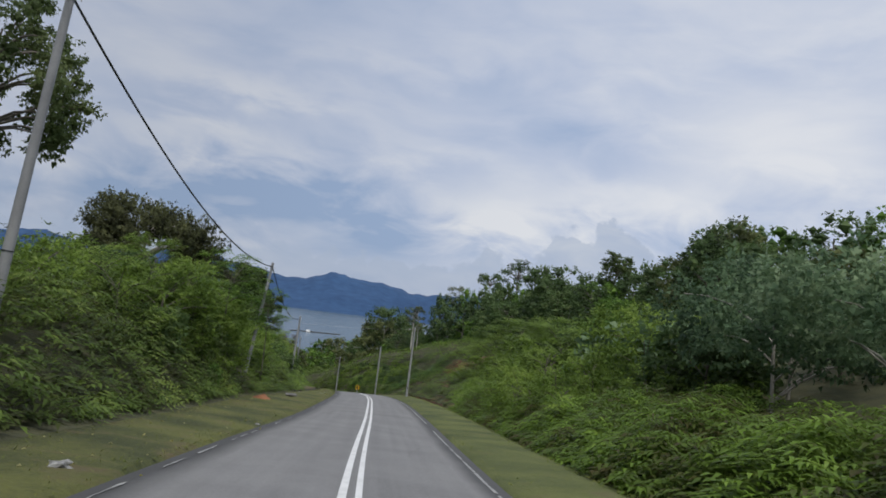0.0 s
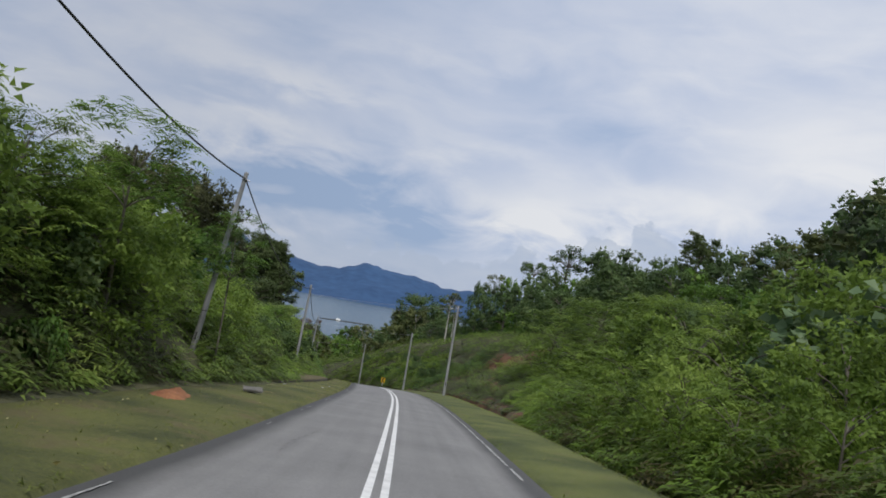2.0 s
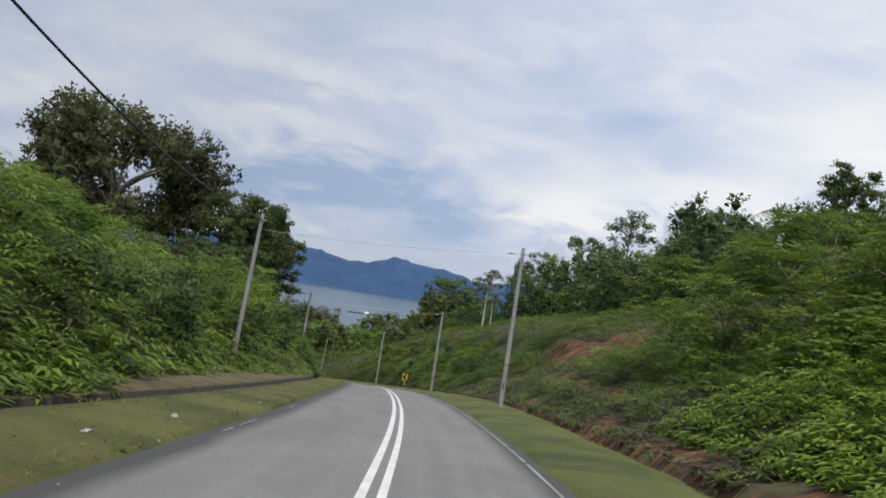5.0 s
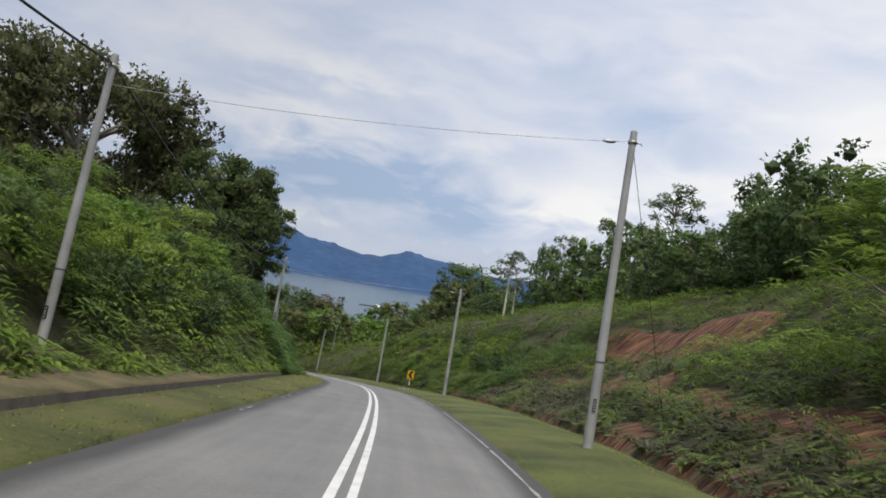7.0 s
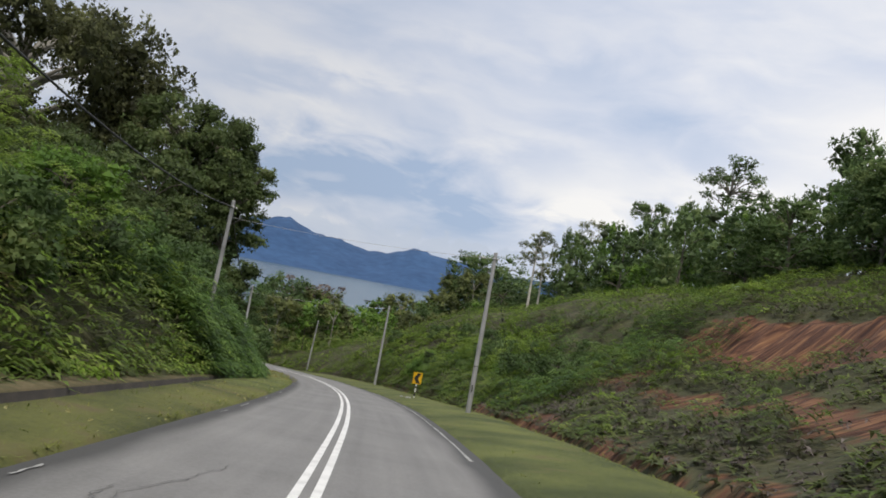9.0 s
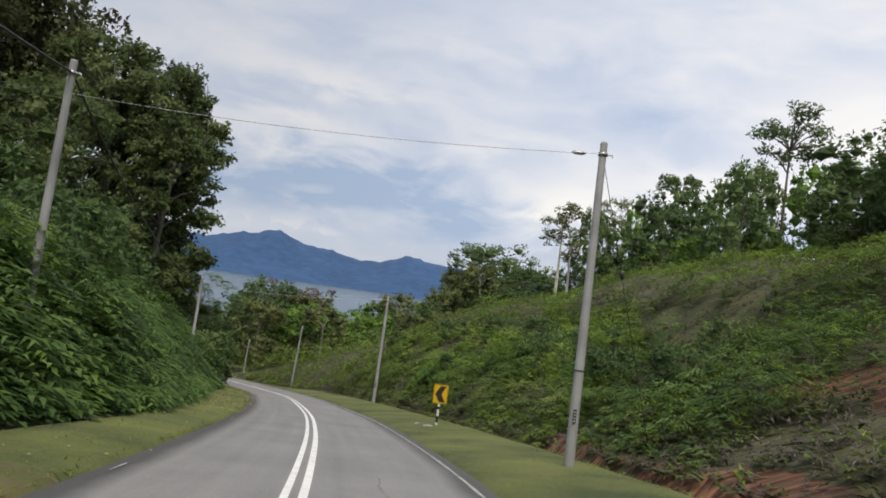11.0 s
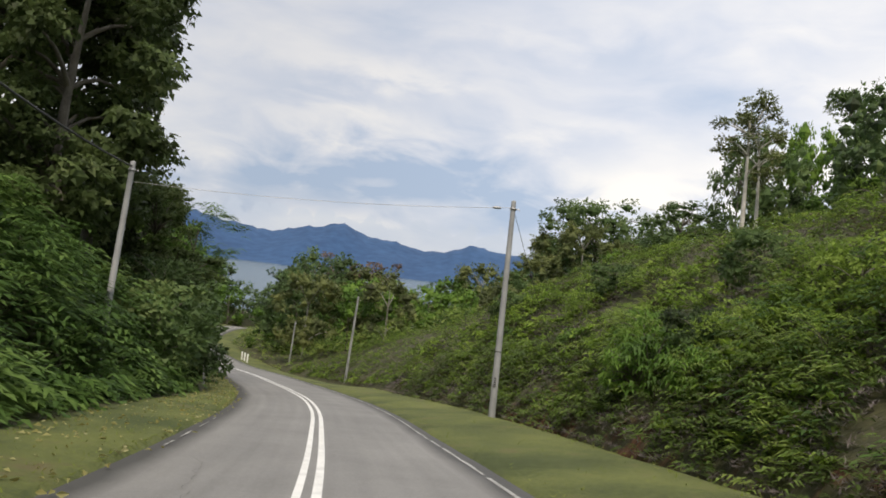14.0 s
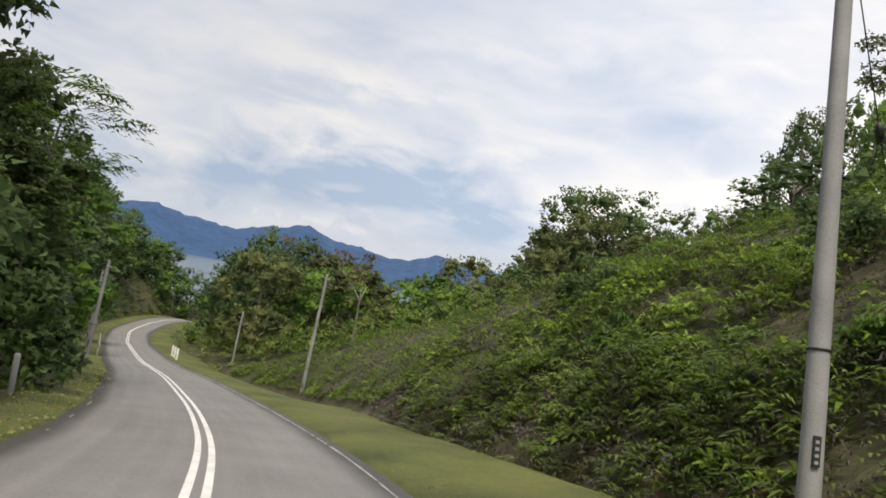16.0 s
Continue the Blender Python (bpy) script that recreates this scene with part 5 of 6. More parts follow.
undergrowth("dead_scrub_right", 45, 14000, (58, 126), (5.6, 26), 0.45, 0.17, 6, FERN_DEAD, "grey-brown dry scrub on the bank", bare=True, power=1.5, slim=0.3, lift=0.3, simple=True, patch=-0.7)
undergrowth("fern_clumps_right", 46, 19000, (58, 126), (5.7, 26), 0.75, 0.4, 0, FERN, "bright green fern clumps among the scrub", bare=True, power=1.5, patch=1.0, feathery=True)
undergrowth("dead_ferns_right", 42, 20000, (106, 195), (5.7, 30), 0.6, 0.17, 7, FERN_DEAD, "grey-brown dead fern litter on the slope", power=1.5, bare=True, slim=0.16, lift=0.5, simple=True, droop=(0.1, 0.5))
undergrowth("fern_slope_right", 35, 13500, (106, 205), (5.7, 31), 0.75, 0.25, 6, FERN, "green star-shaped ferns on the slope", power=1.4, bare=True, patch=0.6, slim=0.26, lift=0.4, droop=(0.1, 0.4))
undergrowth("fern_highlights_right", 36, 14000, (106, 205), (5.8, 27), 0.9, 0.25, 6, FERN_BRIGHT, "fresh yellow-green ferns on the slope", power=1.6, bare=True, patch=1.05, slim=0.26, lift=0.4, droop=(0.1, 0.4))
undergrowth("fern_thicket_right", 68, 5000, (110, 138), (6.0, 16), 1.3, 0.5, 0, FERN_LUSH, "deep green ferns in a thicket behind the sign", power=1.2, patch=0.6, feathery=True)
undergrowth("dead_ferns_near_slope", 49, 16500, (130, 166), (5.3, 17), 0.75, 0.17, 6, FERN_DEAD, "grey-brown dead fern litter beside the road", power=1.3, slim=0.15, lift=0.5, simple=True, droop=(0.1, 0.5))
undergrowth("fern_near_slope", 50, 7000, (130, 166), (5.4, 17), 0.85, 0.23, 6, FERN, "green star-shaped ferns on the bank beside the road", power=1.3, patch=0.6, slim=0.28, lift=0.4, droop=(0.1, 0.4))
undergrowth("bright_ferns_near_slope", 66, 6000, (130, 166), (5.8, 15), 1.0, 0.29, 6, FERN_BRIGHT, "yellow-green ferns on the bank beside the road", power=1.3, patch=0.95, slim=0.28, lift=0.4, droop=(0.1, 0.4))
undergrowth("fern_mounds_right", 41, 9000, (62, 94), (9, 26), 1.2, 0.45, 0, FERN_BRIGHT, "bright green fern mounds on the slope", bare=True, patch=0.8, feathery=True)
undergrowth("fern_upper_right", 69, 8000, (110, 164), (12, 29), 0.8, 0.4, 0, FERN_BRIGHT, "fresh green ferns across the upper slope", bare=True, patch=0.8, feathery=True)
undergrowth("fern_foot_right", 70, 3800, (118, 160), (5.2, 7.6), 1.3, 0.38, 0, FERN, "green ferns hanging over the foot of the slope", patch=0.6, feathery=True)
undergrowth("far_undergrowth_left", 37, 7000, (150, 300), (-6.8, -36), 2.0, 0.75, 6, FERN, "green undergrowth beneath the trees", simple=True, power=1.6, slim=0.34)
undergrowth("far_undergrowth_right", 38, 6500, (190, 290), (5.0, 50), 2.8, 0.8, 7, FERN, "green undergrowth in the valley", simple=True)
undergrowth("hill_undergrowth_right", 39, 10000, (20, 136), (25, 60), 3.2, 0.58, 6, LEAF_DARK, "dark green thicket beneath the hilltop trees", simple=True, slim=0.34)
undergrowth("far_hill_undergrowth", 65, 6500, (136, 215), (29, 60), 1.2, 0.46, 6, LEAF_MID, "green thicket along the top of the slope", simple=True, slim=0.34)
undergrowth("hill_undergrowth_left", 40, 6000, (0, 160), (-15, -45), 1.8, 0.55, 6, FERN, "green thicket on the hilltop", simple=True)


def verge_grass(name, seed, count, s_range, u_range, material):
    rng = np.random.default_rng(seed)
    s, u = rng.uniform(*s_range, count), rng.uniform(*u_range, count)
    x, y = plan(s, u)
    z = np.interp(s, LINE_S, LINE_Z) + np.interp(u, [-6, -2.8, 2.8, 4.6], [0.12, 0.05, 0.06, 0.15]) + camber(s, u)
    v, f = tufts(rng, np.stack([x, y, z], -1), 4, 0.1 * rng.uniform(0.4, 1.6, count), 0.2, 0.45, simple=True)
    tagged(new(name, np_mesh(name, v, f, material)), "short yellowish green grass on the verge", "grass", kind="stuff")


verge_grass("dull_grass_left", 61, 13000, (0, 105), (-6.2, -2.75), GRASS_DULL)
verge_grass("grass_left", 63, 7000, (105, 175), (-6.2, -2.75), GRASS)
verge_grass("grass_right", 62, 12000, (0, 175), (2.85, 4.95), GRASS)


def whorl_shrub(s, u, seed, size, whorls):
    """A shrub of many stems, each ending in a whorl of long drooping leaves."""
    rng = np.random.default_rng(seed)
    ob = new("whorled_shrub")
    foot = spot(s, u)
    way = unit(rng.normal(size=(whorls, 3)))
    way[:, 2] = np.abs(way[:, 2]) * 0.9 + 0.1
    heads = foot + way * size * rng.uniform(0.6, 1.0, (whorls, 1)) * [1, 1, 1.15]
    stems = []
    for h in heads[::3]:
        q = np.linspace(0, 1, 4)[:, None]
        stems.append(tube(foot * (1 - q) + h * q + np.array([0, 0, 0.15 * size]) * np.sin(np.pi * q), np.full(4, 0.014), 4))
    part("trunk", np_mesh("trunk", *joined(stems), BARK, True), ob)
    part("foliage", np_mesh("foliage", *tufts(rng, heads, 9, 0.27 * rng.uniform(0.7, 1.3, whorls), 0.24, 0.2, False, (0.3, 0.75)), LEAF_MID), ob)
    return tagged(ob, "bushy green shrub with whorls of long drooping leaves", "shrub", "whorled shrubs on the banks")


for k, (s, u, size, n) in enumerate(((139.6, 6.7, 1.25, 110), (141.4, 7.6, 1.2, 90), (137.4, 6.9, 0.9, 60), (144.2, 8.8, 1.0, 70), (133, 8.6, 0.9, 60), (129.6, 8.4, 0.8, 50), (148, 8.4, 0.8, 50), (126, 8.8, 0.8, 50), (155, 8.6, 0.8, 50),
                                     (22.5, 8.0, 0.9, 60), (27, 8.2, 0.9, 60), (31, 8.4, 0.8, 50), (37.5, 8.4, 0.8, 50), (123, -8.4, 1.1, 70), (129, -8.6, 1.1, 70), (135, -8.8, 1.1, 70), (118, -9.2, 1.2, 70), (33.4, -7.6, 0.7, 40))):
    whorl_shrub(s, u, 200 + k, size, 2 * n)


# ---- poles, wires, sign ----
def pole_mesh(name, height, r0=0.12, r1=0.078):
    t = np.linspace(0, 1, 6)
    path = np.stack([0 * t, 0 * t, -1.6 + t * (height + 1.6)], -1)
    v, f = tube(path, r0 + (r1 - r0) * t, 14)
    cap = np.concatenate([tube([[0, 0, height], [0, 0, height + 0.03], [0, 0, height + 0.035]], [r1, r1 * 0.8, 0.002], 14)[0]])
    return np_mesh(name, *joined([(v, f), (cap, tube([[0, 0, 0], [0, 0, 1], [0, 0, 2]], [1, 1, 1], 14)[1])]), CONCRETE, True)


def ring_mesh(name, r, z, h, material):
    path = [[0, 0, z - h / 2], [0, 0, z - h / 2], [0, 0, z + h / 2], [0, 0, z + h / 2]]
    path = np.array(path) + np.array([[0, 0, -1e-4], [0, 0, 0], [0, 0, 0], [0, 0, 1e-4]])
    return np_mesh(name, *tube(path, [r - 0.02, r, r, r - 0.02], 14), material, True)


def pole(s_xyz, height, lean=(0.0, 0.0)):
    ob = new("utility_pole")
    part("shaft", pole_mesh("shaft", height), ob)
    part("band", ring_mesh("band", 0.105, height - 0.25, 0.07, STEEL), ob, "galvanised steel band")
    v = np.array([(x, y, z) for x in (-0.032, 0.032) for y in (-0.134, -0.1) for z in (0.92, 1.2)])
    plate = part("plate", np_mesh("plate", v, [(0, 1, 3, 2), (4, 6, 7, 5), (0, 4, 5, 1), (2, 3, 7, 6), (0, 2, 6, 4), (1, 5, 7, 3)], BLACK_PAINT), ob, "small black plate with pale marks")
    for k in range(4):
        v = np.array([(x, -0.1365, z) for x in (-0.018, 0.016) for z in (0.945 + 0.062 * k, 0.975 + 0.062 * k)])
        part("mark", np_mesh("mark", v, [(0, 1, 3, 2)], CONCRETE), plate)
    part("band", ring_mesh("band", 0.116, 2.0, 0.02, BLACK_PAINT), ob, "dark strap")
    v, f = tube([[0.05, 0, height - 0.25], [0.2, 0, height - 0.25], [0.22, 0, height - 0.3]], [0.018, 0.018, 0.012], 6)
    part("hook", np_mesh("hook", v, f, STEEL, True), ob, "steel cable hook")
    ob.matrix_basis = Matrix.Translation(s_xyz) @ pose(0, 0, 0, lean[0], lean[1], 0)
    return tagged(ob, "grey tapered concrete utility pole on the verge", "utility pole", "poles along the road")


# foot x, y and z, how far the top stands from it in x and y, and height
POLES = {"a": (-8.12, 14.2, -0.34, 0.5, 0.0, 7.2), "b": (-10.75, 45.9, -3.9, 0.7, 0.25, 7.25), "c": (-13.55, 77.75, -7.29, 0.0, 0.7, 6.9), "d": (-18.85, 111.1, -11.27, 0.15, 0.0, 7.2), "e": (-27.4, 140.8, -15.43, -0.45, 1.2, 6.6),
         "r1": (-1.81, 79.4, -7.31, -0.03, 0.5, 7.27), "r2": (-7.1, 111.9, -11.1, -0.08, 0.55, 6.95), "r3": (-16.5, 144.8, -15.41, -0.15, 0.9, 6.85), "r4": (-31.6, 180.4, -21.2, 0.3, 0.0, 7.5), "r5": (-45.3, 204.3, -24.3, 0.2, 0.0, 5.9)}
TOPS = {}


for key, (x, y, z, dx, dy, h) in POLES.items():
    pole((x, y, z), h, (-math.degrees(math.atan2(dy, h)), math.degrees(math.atan2(dx, h))))
    TOPS[key] = np.array([x + dx, y + dy, z + h - 0.25])


def wire(name, a, b, sag, r, label, n=24):
    t = np.linspace(0, 1, n)[:, None]
    path = a * (1 - t) + b * t
    path[:, 2] -= 4 * sag * (t * (1 - t))[:, 0]
    return tagged(new(name, np_mesh(name, *tube(path, np.full(n, r), 6), CABLE, True)), label, "cable")


TOPS["z"] = TOPS["a"] + [3.0, -32, 3.4]
for a, b in (("z", "a"), ("a", "b"), ("b", "c"), ("c", "d"), ("d", "e")):
    wire("overhead_cable", TOPS[a], TOPS[b], 1.1, 0.028, "thick black twisted overhead cable between poles")


def stay(a, b):
    """A steel wire across the road with a turnbuckle and an insulator, and the wire that holds its pole back."""
    a, b = a - [0, 0, 0.45], np.array(b)
    ob = new("stay_wire")
    n = 26
    t = np.linspace(0, 1, n)[:, None]
    path = a * (1 - t) + b * t
    path[:, 2] -= 0.8 * (t * (1 - t))[:, 0]
    part("strand", np_mesh("strand", *tube(path, np.full(n, 0.007), 5), STEEL, True), ob)
    for f, size, name, material in ((0.955, 0.32, "turnbuckle", STEEL),):
        k = f * (n - 1)
        i, g = int(k), k - int(k)
        mid = path[i] * (1 - g) + path[i + 1] * g
        d = (b - a) / np.linalg.norm(b - a)
        q = np.linspace(-0.5, 0.5, 7)
        part(name, np_mesh(name, *tube(mid + d * q[:, None] * size, 0.012 + 0.035 * np.cos(q * np.pi) ** 0.5, 8), material, True), ob)
    return tagged(ob, "thin steel stay wire across the road", "stay wire")


def guy(a, b):
    """The wire that holds a pole back, with an egg insulator half way down."""
    ob = new("guy_wire")
    t = np.linspace(0, 1, 8)[:, None]
    part("strand", np_mesh("strand", *tube(a * (1 - t) + b * t, np.full(8, 0.008), 5), CABLE, True), ob)
    q = np.linspace(-0.5, 0.5, 7)
    mid, d = a * 0.6 + b * 0.4, (b - a) / np.linalg.norm(b - a)
    part("insulator", np_mesh("insulator", *tube(mid + d * q[:, None] * 0.2, 0.012 + 0.04 * np.cos(q * np.pi) ** 0.5, 8), BLACK_PAINT, True), ob, "dark egg insulator")
    return tagged(ob, "thin steel guy wire from pole top to the bank", "guy wire")


for a, b in (("c", "r1"), ("d", "r2"), ("e", "r3")):
    stay(TOPS[a], TOPS[b])
    x, y = TOPS[b][0] + 2.0, TOPS[b][1] + 1.2
    guy(TOPS[b], np.array([x, y, ground_at(x, y)]))


def chevron_sign(x, y, turn):
    ob = new("chevron_sign")
    w, h, low = 0.55, 0.72, 0.92
    v, f = tube([[0, 0, -0.2], [0, 0, low + 0.4]], [0.045, 0.045], 12)
    part("post", np_mesh("post", v, f, WHITE_PAINT, True), ob, "white post")
    for z0, z1 in ((0.19, 0.44), (0.69, 0.8)):
        v, f = tube([[0, 0, z0], [0, 0, z1]], [0.048, 0.048], 12)
        part("band", np_mesh("band", v, f, BLACK_PAINT, True), ob, "black painted band")

    def slab(name, pts, y0, y1, material, label):
        bm = bmesh.new()
        front = [bm.verts.new((px, y0, pz)) for px, pz in pts]
        back = [bm.verts.new((px, y1, pz)) for px, pz in pts]
        bm.faces.new(front)
        bm.faces.new(back[::-1])
        for i in range(len(pts)):
            j = (i + 1) % len(pts)
            bm.faces.new((front[j], front[i], back[i], back[j]))
        return part(name, bm_mesh(name, bm, material), ob, label)
    c = 0.03
    slab("panel", [(-w / 2 + c, low), (w / 2 - c, low), (w / 2, low + c), (w / 2, low + h - c), (w / 2 - c, low + h), (-w / 2 + c, low + h), (-w / 2, low + h - c), (-w / 2, low + c)],
         -0.055, -0.045, YELLOW_PAINT, "yellow sign panel")
    m = low + h / 2
    slab("chevron", [(-0.215, m), (-0.03, m + 0.3), (0.2, m + 0.3), (0.03, m), (0.2, m - 0.3), (-0.03, m - 0.3)], -0.06, -0.0555, BLACK_PAINT, "black chevron pointing left")
    for x0, z0, x1, z1 in ((-0.25, low + 0.02, 0.25, low + 0.027), (-0.25, low + h - 0.027, 0.25, low + h - 0.02), (-0.257, low + 0.02, -0.25, low + h - 0.02), (0.25, low + 0.02, 0.257, low + h - 0.02)):
        slab("border", [(x0, z0), (x1, z0), (x1, z1), (x0, z1)], -0.0585, -0.0555, BLACK_PAINT, "thin black border line")
    v, f = tube([[0, 0, -0.12], [0, 0, 0.03], [0, 0, 0.06], [0, 0, 0.061]], [0.2, 0.2, 0.16, 0.01], 4)
    part("footing", np_mesh("footing", v, f, CONCRETE), ob, "concrete footing")
    ob.matrix_basis = Matrix.Translation((x, y, ground_at(x, y))) @ pose(0, 0, 0, 0, 0, turn)
    return tagged(ob, "yellow sign with black chevron on banded white post", "road sign")


chevron_sign(-10.9, 125.35, 14)


# ---- small things along the road ----
def lump(name, seed, size, material, label, category, m, rough=0.25):
    """An irregular solid: stone, broken slab or crumpled scrap."""
    rng = np.random.default_rng(seed)
    bm = bmesh.new()
    bmesh.ops.create_icosphere(bm, subdivisions=2, radius=0.5)
    for v in bm.verts:
        k = 1 + rough * (rng.random() - 0.5) * 2
        v.co = Vector((v.co.x * size[0] * k, v.co.y * size[1] * k, max(-0.42, min(0.42, v.co.z)) * size[2] * k))
    ob = new(name, bm_mesh(name, bm, material))
    ob.matrix_basis = m
    return tagged(ob, label, category)


def verge_spot(s, u, up=0.0, turn=0.0, tilt=0.0):
    u = standard_offset(s, u)
    x, y = plan(s, u)
    z = float(np.interp(s, LINE_S, LINE_Z)) + float(np.interp(u, [-6, -2.8, 2.8, 4.6], [0.12, 0.05, 0.06, 0.15])) + float(camber(s, u))
    return Matrix.Translation((float(x), float(y), z + up)) @ pose(0, 0, 0, tilt, 0, turn)


def broken_slab(m):
    """A flat slab with chipped corners."""
    rng = np.random.default_rng(71)
    bm = bmesh.new()
    bmesh.ops.create_cube(bm, size=1.0)
    bmesh.ops.subdivide_edges(bm, edges=bm.edges[:], cuts=2, use_grid_fill=True)
    for v in bm.verts:
        v.co = Vector((v.co.x * 0.56, v.co.y * 0.3, v.co.z * 0.06)) + Vector(rng.normal(0, 0.012, 3).tolist())
    ob = new("broken_slab", bm_mesh("broken_slab", bm, OLD_CONCRETE))
    ob.matrix_basis = m
    return tagged(ob, "broken grey slab lying across a stone on the grass", "slab")


broken_slab(verge_spot(41.3, -4.2, 0.13, 20, 12))
lump("stone", 72, (0.26, 0.22, 0.13), OLD_CONCRETE, "dark stone under the broken slab", "stone", verge_spot(41.5, -4.25, 0.03))
for k, (s, u, size) in enumerate(((50.3, -4.6, 0.12), (54.1, -3.4, 0.13), (57.0, -3.3, 0.16), (81.1, -3.7, 0.12), (9.4, -3.4, 0.26), (20.4, -2.75, 0.14), (45.7, 4.2, 0.1), (52.5, -5.0, 0.1))):
    lump("litter", 80 + k, (size, size * 0.7, size * 0.4), WHITE_OLD, "crumpled white scrap of litter on the grass", "litter", verge_spot(s, u, size * 0.14, k * 50), 0.5)
for k, (s, u, w) in enumerate(((124.4, 4.35, 0.42), (125.6, 4.15, 0.3))):
    lump("concrete_chunk", 90 + k, (w, w * 0.4, 0.12), CONCRETE, "pale broken concrete lump lying on the grass", "stone", verge_spot(s, u, 0.04, 20 + 40 * k), 0.2)


def soil_heap(s0, u0):
    """A low crumbling mound of tipped soil with a ragged outline."""
    rings, n = 9, 36
    r = np.linspace(0, 1, rings)[:, None]
    a = np.linspace(0, 2 * np.pi, n, endpoint=False)[None]
    edge = 1 + 0.16 * np.sin(3 * a + 1) + 0.1 * np.sin(7 * a) + 0.07 * np.sin(13 * a + 2)
    s, u = s0 + 1.25 * r * edge * np.cos(a), u0 + 0.62 * r * edge * np.sin(a)
    x, y = plan(s, u)
    low = np.interp(s, LINE_S, LINE_Z) + 0.1
    z = low + 0.2 * (1 - r**2) ** 1.5 * (0.8 + 0.35 * wobble(x, y, 0.25)) + 0.05 * (1 - r) * wobble(x + 5, y, 0.09) - 0.05 * r
    k = np.arange(n)
    faces = np.concatenate([np.stack([q * n + k, (q + 1) * n + k, (q + 1) * n + (k + 1) % n, q * n + (k + 1) % n], -1) for q in range(rings - 1)])
    tagged(new("soil_heap", np_mesh("soil_heap", np.stack([x, y, z], -1), faces, RED_SOIL, True)), "small heap of orange-red soil on the grass", "soil")


soil_heap(35.6, -5.3)


def short_post(s, u, h, r, material, label, turn=0.0):
    ob = new("marker_post", np_mesh("marker_post", *tube([[0, 0, -0.1], [0, 0, h - 0.03], [0, 0, h], [0, 0, h + 0.001]], [r, r, r * 0.8, 0.002], 10), material, True))
    ob.matrix_basis = verge_spot(s, u, 0, turn)
    return tagged(ob, label, "post")


short_post(157.8, -3.9, 0.85, 0.07, CONCRETE, "short grey concrete post on the grass")
for s, u in ((206, 3.2), (209, 3.25), (212, 3.3)):
    short_post(s, u, 0.95, 0.09, WHITE_PAINT, "short white painted marker post")


def guard_rail(s0, s1, u):
    """A white painted barrier on posts along the bend."""
    ob = new("guard_rail")
    s = np.arange(s0, s1 + 0.1, 2.0)
    x, y = plan(s, np.full(s.shape, u))
    z = np.interp(s, LINE_S, LINE_Z) + 0.6
    prof = np.array([(-0.03, -0.15), (0.03, -0.09), (-0.02, 0.0), (0.03, 0.09), (-0.03, 0.15)])
    tx, ty = np.interp(s, LINE_S, LINE_TX), np.interp(s, LINE_S, LINE_TY)
    v = np.stack([x[:, None] + prof[None, :, 0] * ty[:, None], y[:, None] - prof[None, :, 0] * tx[:, None], z[:, None] + prof[None, :, 1]], -1)
    part("rail", np_mesh("rail", v, grid_faces(len(s), 5), WHITE_PAINT, True), ob, "white corrugated rail")
    for px, py, pz in zip(x[::2], y[::2], z[::2]):
        part("post", np_mesh("post", *tube([[px - 0.1, py, pz - 0.8], [px - 0.1, py, pz + 0.15]], [0.06, 0.06], 8), WHITE_OLD, True), ob)
    return tagged(ob, "white painted roadside barrier on posts at the bend", "guard rail")


guard_rail(196, 228, -3.2)
pole(tuple(spot(181, -5.4)), 5.2, (0, 3))
pole(tuple(spot(205, -5.2)), 6.2, (0, 2))


def meter_box(s, u):
    ob = new("roadside_cabinet")
    bm = bmesh.new()
    bmesh.ops.create_cube(bm, size=1.0)
    bmesh.ops.scale(bm, vec=(0.9, 0.5, 1.4), verts=bm.verts)
    bmesh.ops.bevel(bm, geom=bm.edges[:], offset=0.03, segments=2)
    bmesh.ops.translate(bm, vec=(0, 0, 0.7), verts=bm.verts)
    part("body", bm_mesh("body", bm, STEEL), ob)
    bm = bmesh.new()
    bmesh.ops.create_cube(bm, size=1.0)
    bmesh.ops.scale(bm, vec=(1.0, 0.6, 0.06), verts=bm.verts)
    bmesh.ops.translate(bm, vec=(0, 0, 1.44), verts=bm.verts)
    part("roof", bm_mesh("roof", bm, CONCRETE), ob)
    ob.matrix_basis = Matrix.Translation(spot(s, u) - np.array([0, 0, 0.05])) @ pose(0, 0, 0, 0, 0, 30)
    return tagged(ob, "small grey steel cabinet beside the road", "cabinet")


meter_box(238, -5.5)


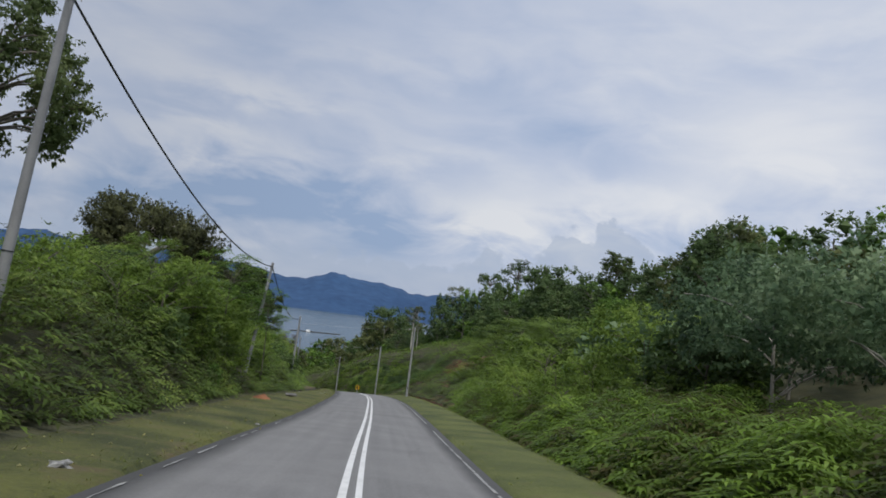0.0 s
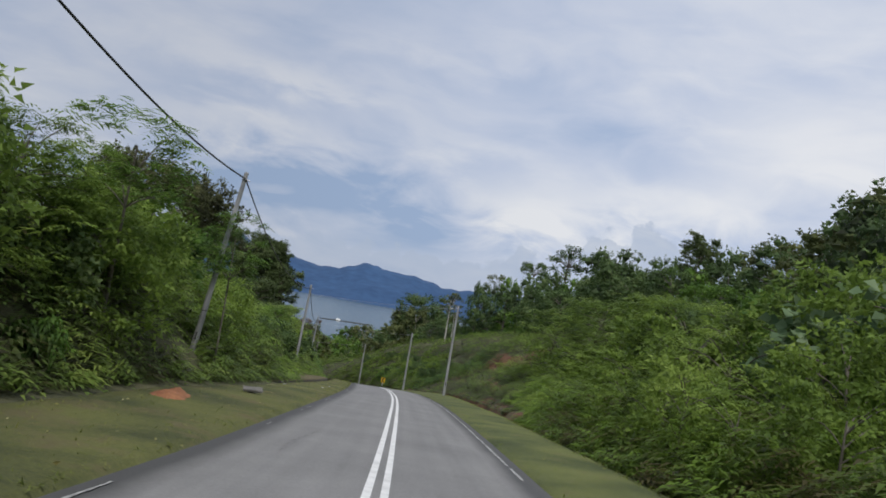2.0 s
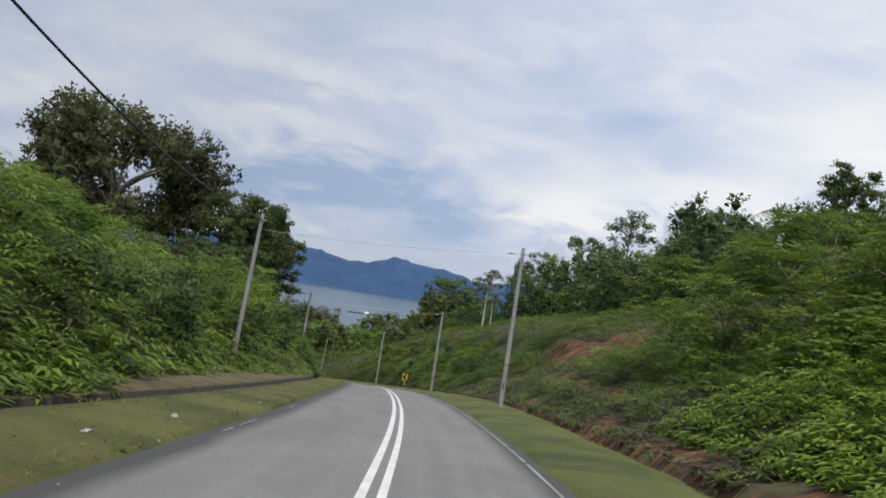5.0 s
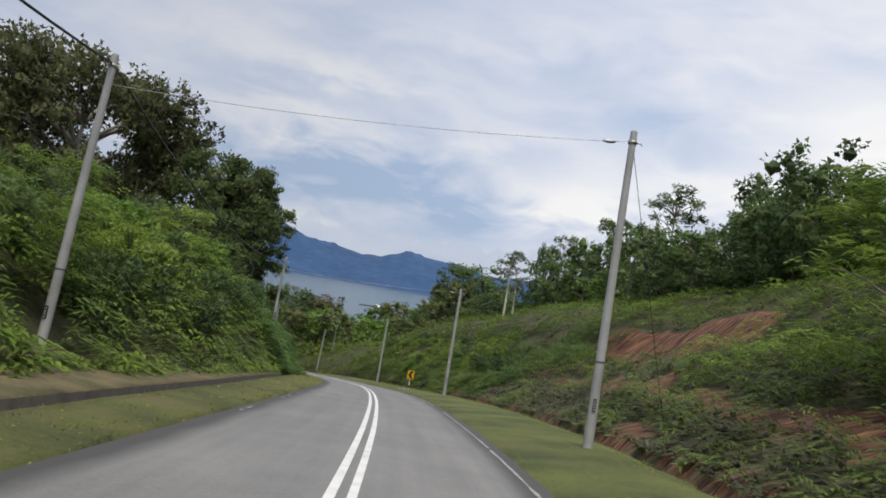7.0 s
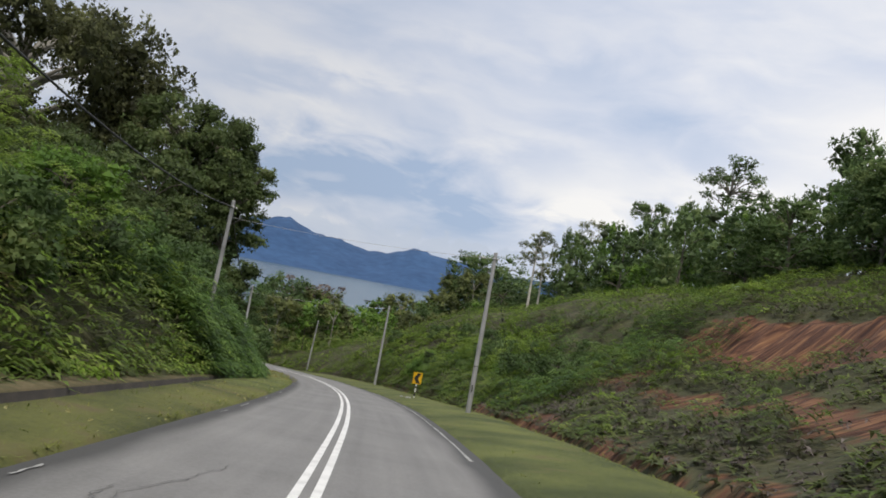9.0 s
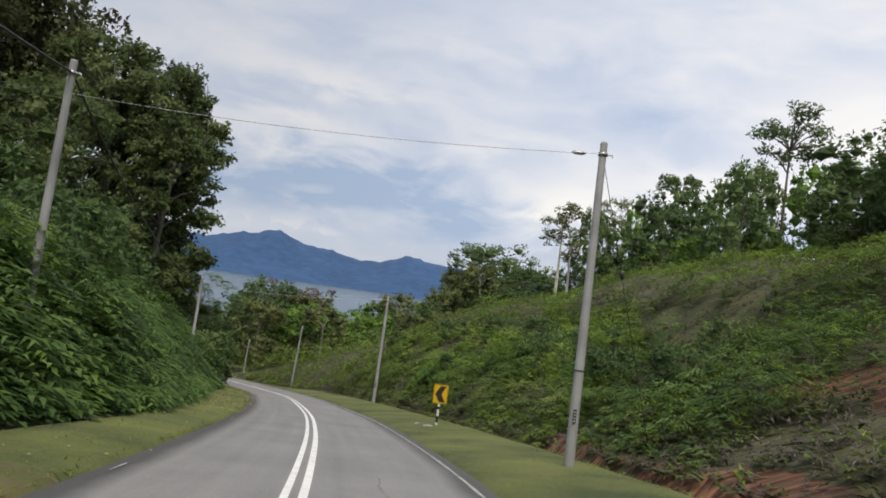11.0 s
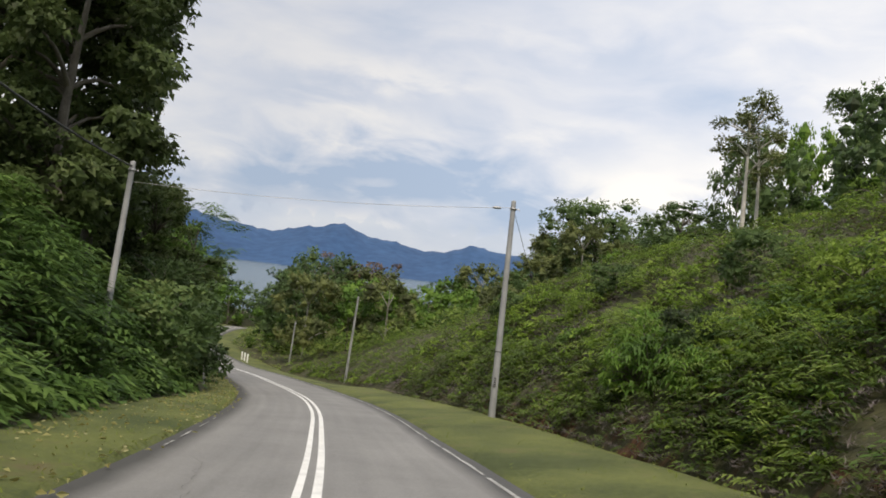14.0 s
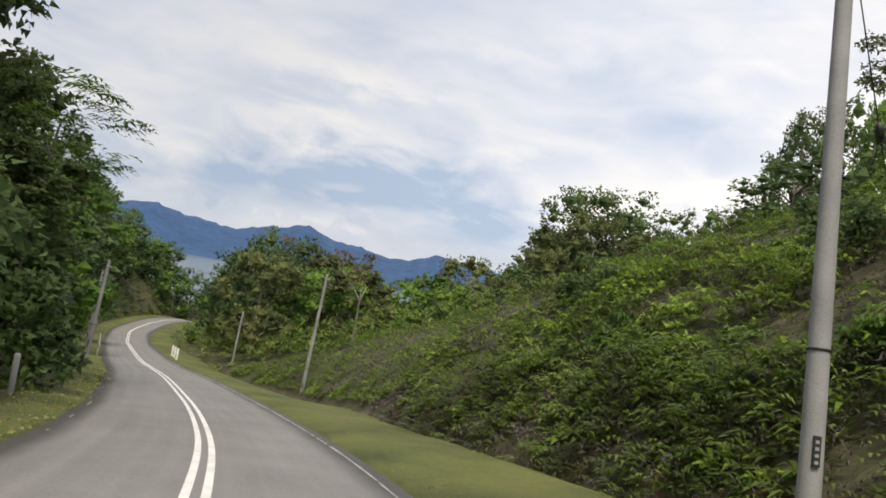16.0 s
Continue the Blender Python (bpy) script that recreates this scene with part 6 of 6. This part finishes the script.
def fish_farm():
    """A long floating boom on the lake with a small white hut on it."""
    ob = new("floating_boom")
    t = np.linspace(0, 1, 30)[:, None]
    a, b = np.array([-152.0, 832, -34.9]), np.array([-104.0, 876, -34.9])
    path = a * (1 - t) + b * t
    path[:, 1] += 3 * np.sin(t[:, 0] * 6)
    part("boom", np_mesh("boom", *tube(path, np.full(30, 0.9), 6), DRAIN, True), ob)
    bm = bmesh.new()
    bmesh.ops.create_cube(bm, size=1.0)
    bmesh.ops.scale(bm, vec=(4.5, 3.5, 1.8), verts=bm.verts)
    for v in bm.verts:
        if v.co.z > 0:
            v.co.y *= 0.35
            v.co.x *= 0.9
    bmesh.ops.translate(bm, vec=(-136, 849, -33.6), verts=bm.verts)
    part("hut", bm_mesh("hut", bm, WHITE_PAINT), ob, "small white floating hut")
    return tagged(ob, "long dark floating boom with a white hut on the lake", "raft")


fish_farm()


def fallen_leaves():
    rng = np.random.default_rng(77)
    n = 1500
    s, u = np.r_[rng.uniform(122, 178, 1200), rng.uniform(0, 122, 300)], rng.uniform(-6.0, -2.3, n)
    x, y = plan(s, u)
    z = np.interp(s, LINE_S, LINE_Z) + np.interp(u, [-6, -2.8], [0.16, 0.08])
    way = rng.normal(size=(n, 3)) * [1, 1, 0.15]
    v, f = leaves(rng, np.stack([x, y, z], -1), way, np.where(s > 122, 0.09, 0.06) * rng.uniform(0.5, 1.5, n), 0.6)
    tagged(new("fallen_leaves", np_mesh("fallen_leaves", v, f, LITTER)), "pale yellow fallen leaves on the verge", "leaves", kind="stuff")


fallen_leaves()


def crack(s0, s1, u0, u1, seed, width):
    """A dark ragged crack in the asphalt."""
    rng = np.random.default_rng(seed)
    n = 40
    s = np.linspace(s0, s1, n)[:, None]
    u = np.linspace(u0, u1, n)[:, None] + np.cumsum(rng.normal(0, 0.035, (n, 1)), 0)
    half = width * rng.uniform(0.1, 0.6, (n, 1)) / 2
    x, y = plan(np.concatenate([s, s], 1), np.concatenate([u - half, u + half], 1))
    z = np.interp(s, LINE_S, LINE_Z) + 0.0535 + 0 * x
    tagged(new("crack", np_mesh("crack", np.stack([x, y, z], -1), grid_faces(n, 2), WORN_ASPHALT)), "dark ragged crack in the asphalt", "road damage", kind="structure")


for k, (s0, s1, u0, u1, width) in enumerate(((82.5, 88, -1.75, -0.9, 0.035), (83.2, 86, -1.5, -1.2, 0.05), (60, 66, -1.2, -1.7, 0.03), (30, 34, -1.5, -1.3, 0.04), (128, 133, -1.1, -1.6, 0.03), (102, 108, 1.3, 1.0, 0.03), (16, 20, 1.2, 1.5, 0.03))):
    crack(s0, s1, u0, u1, 300 + k, width)
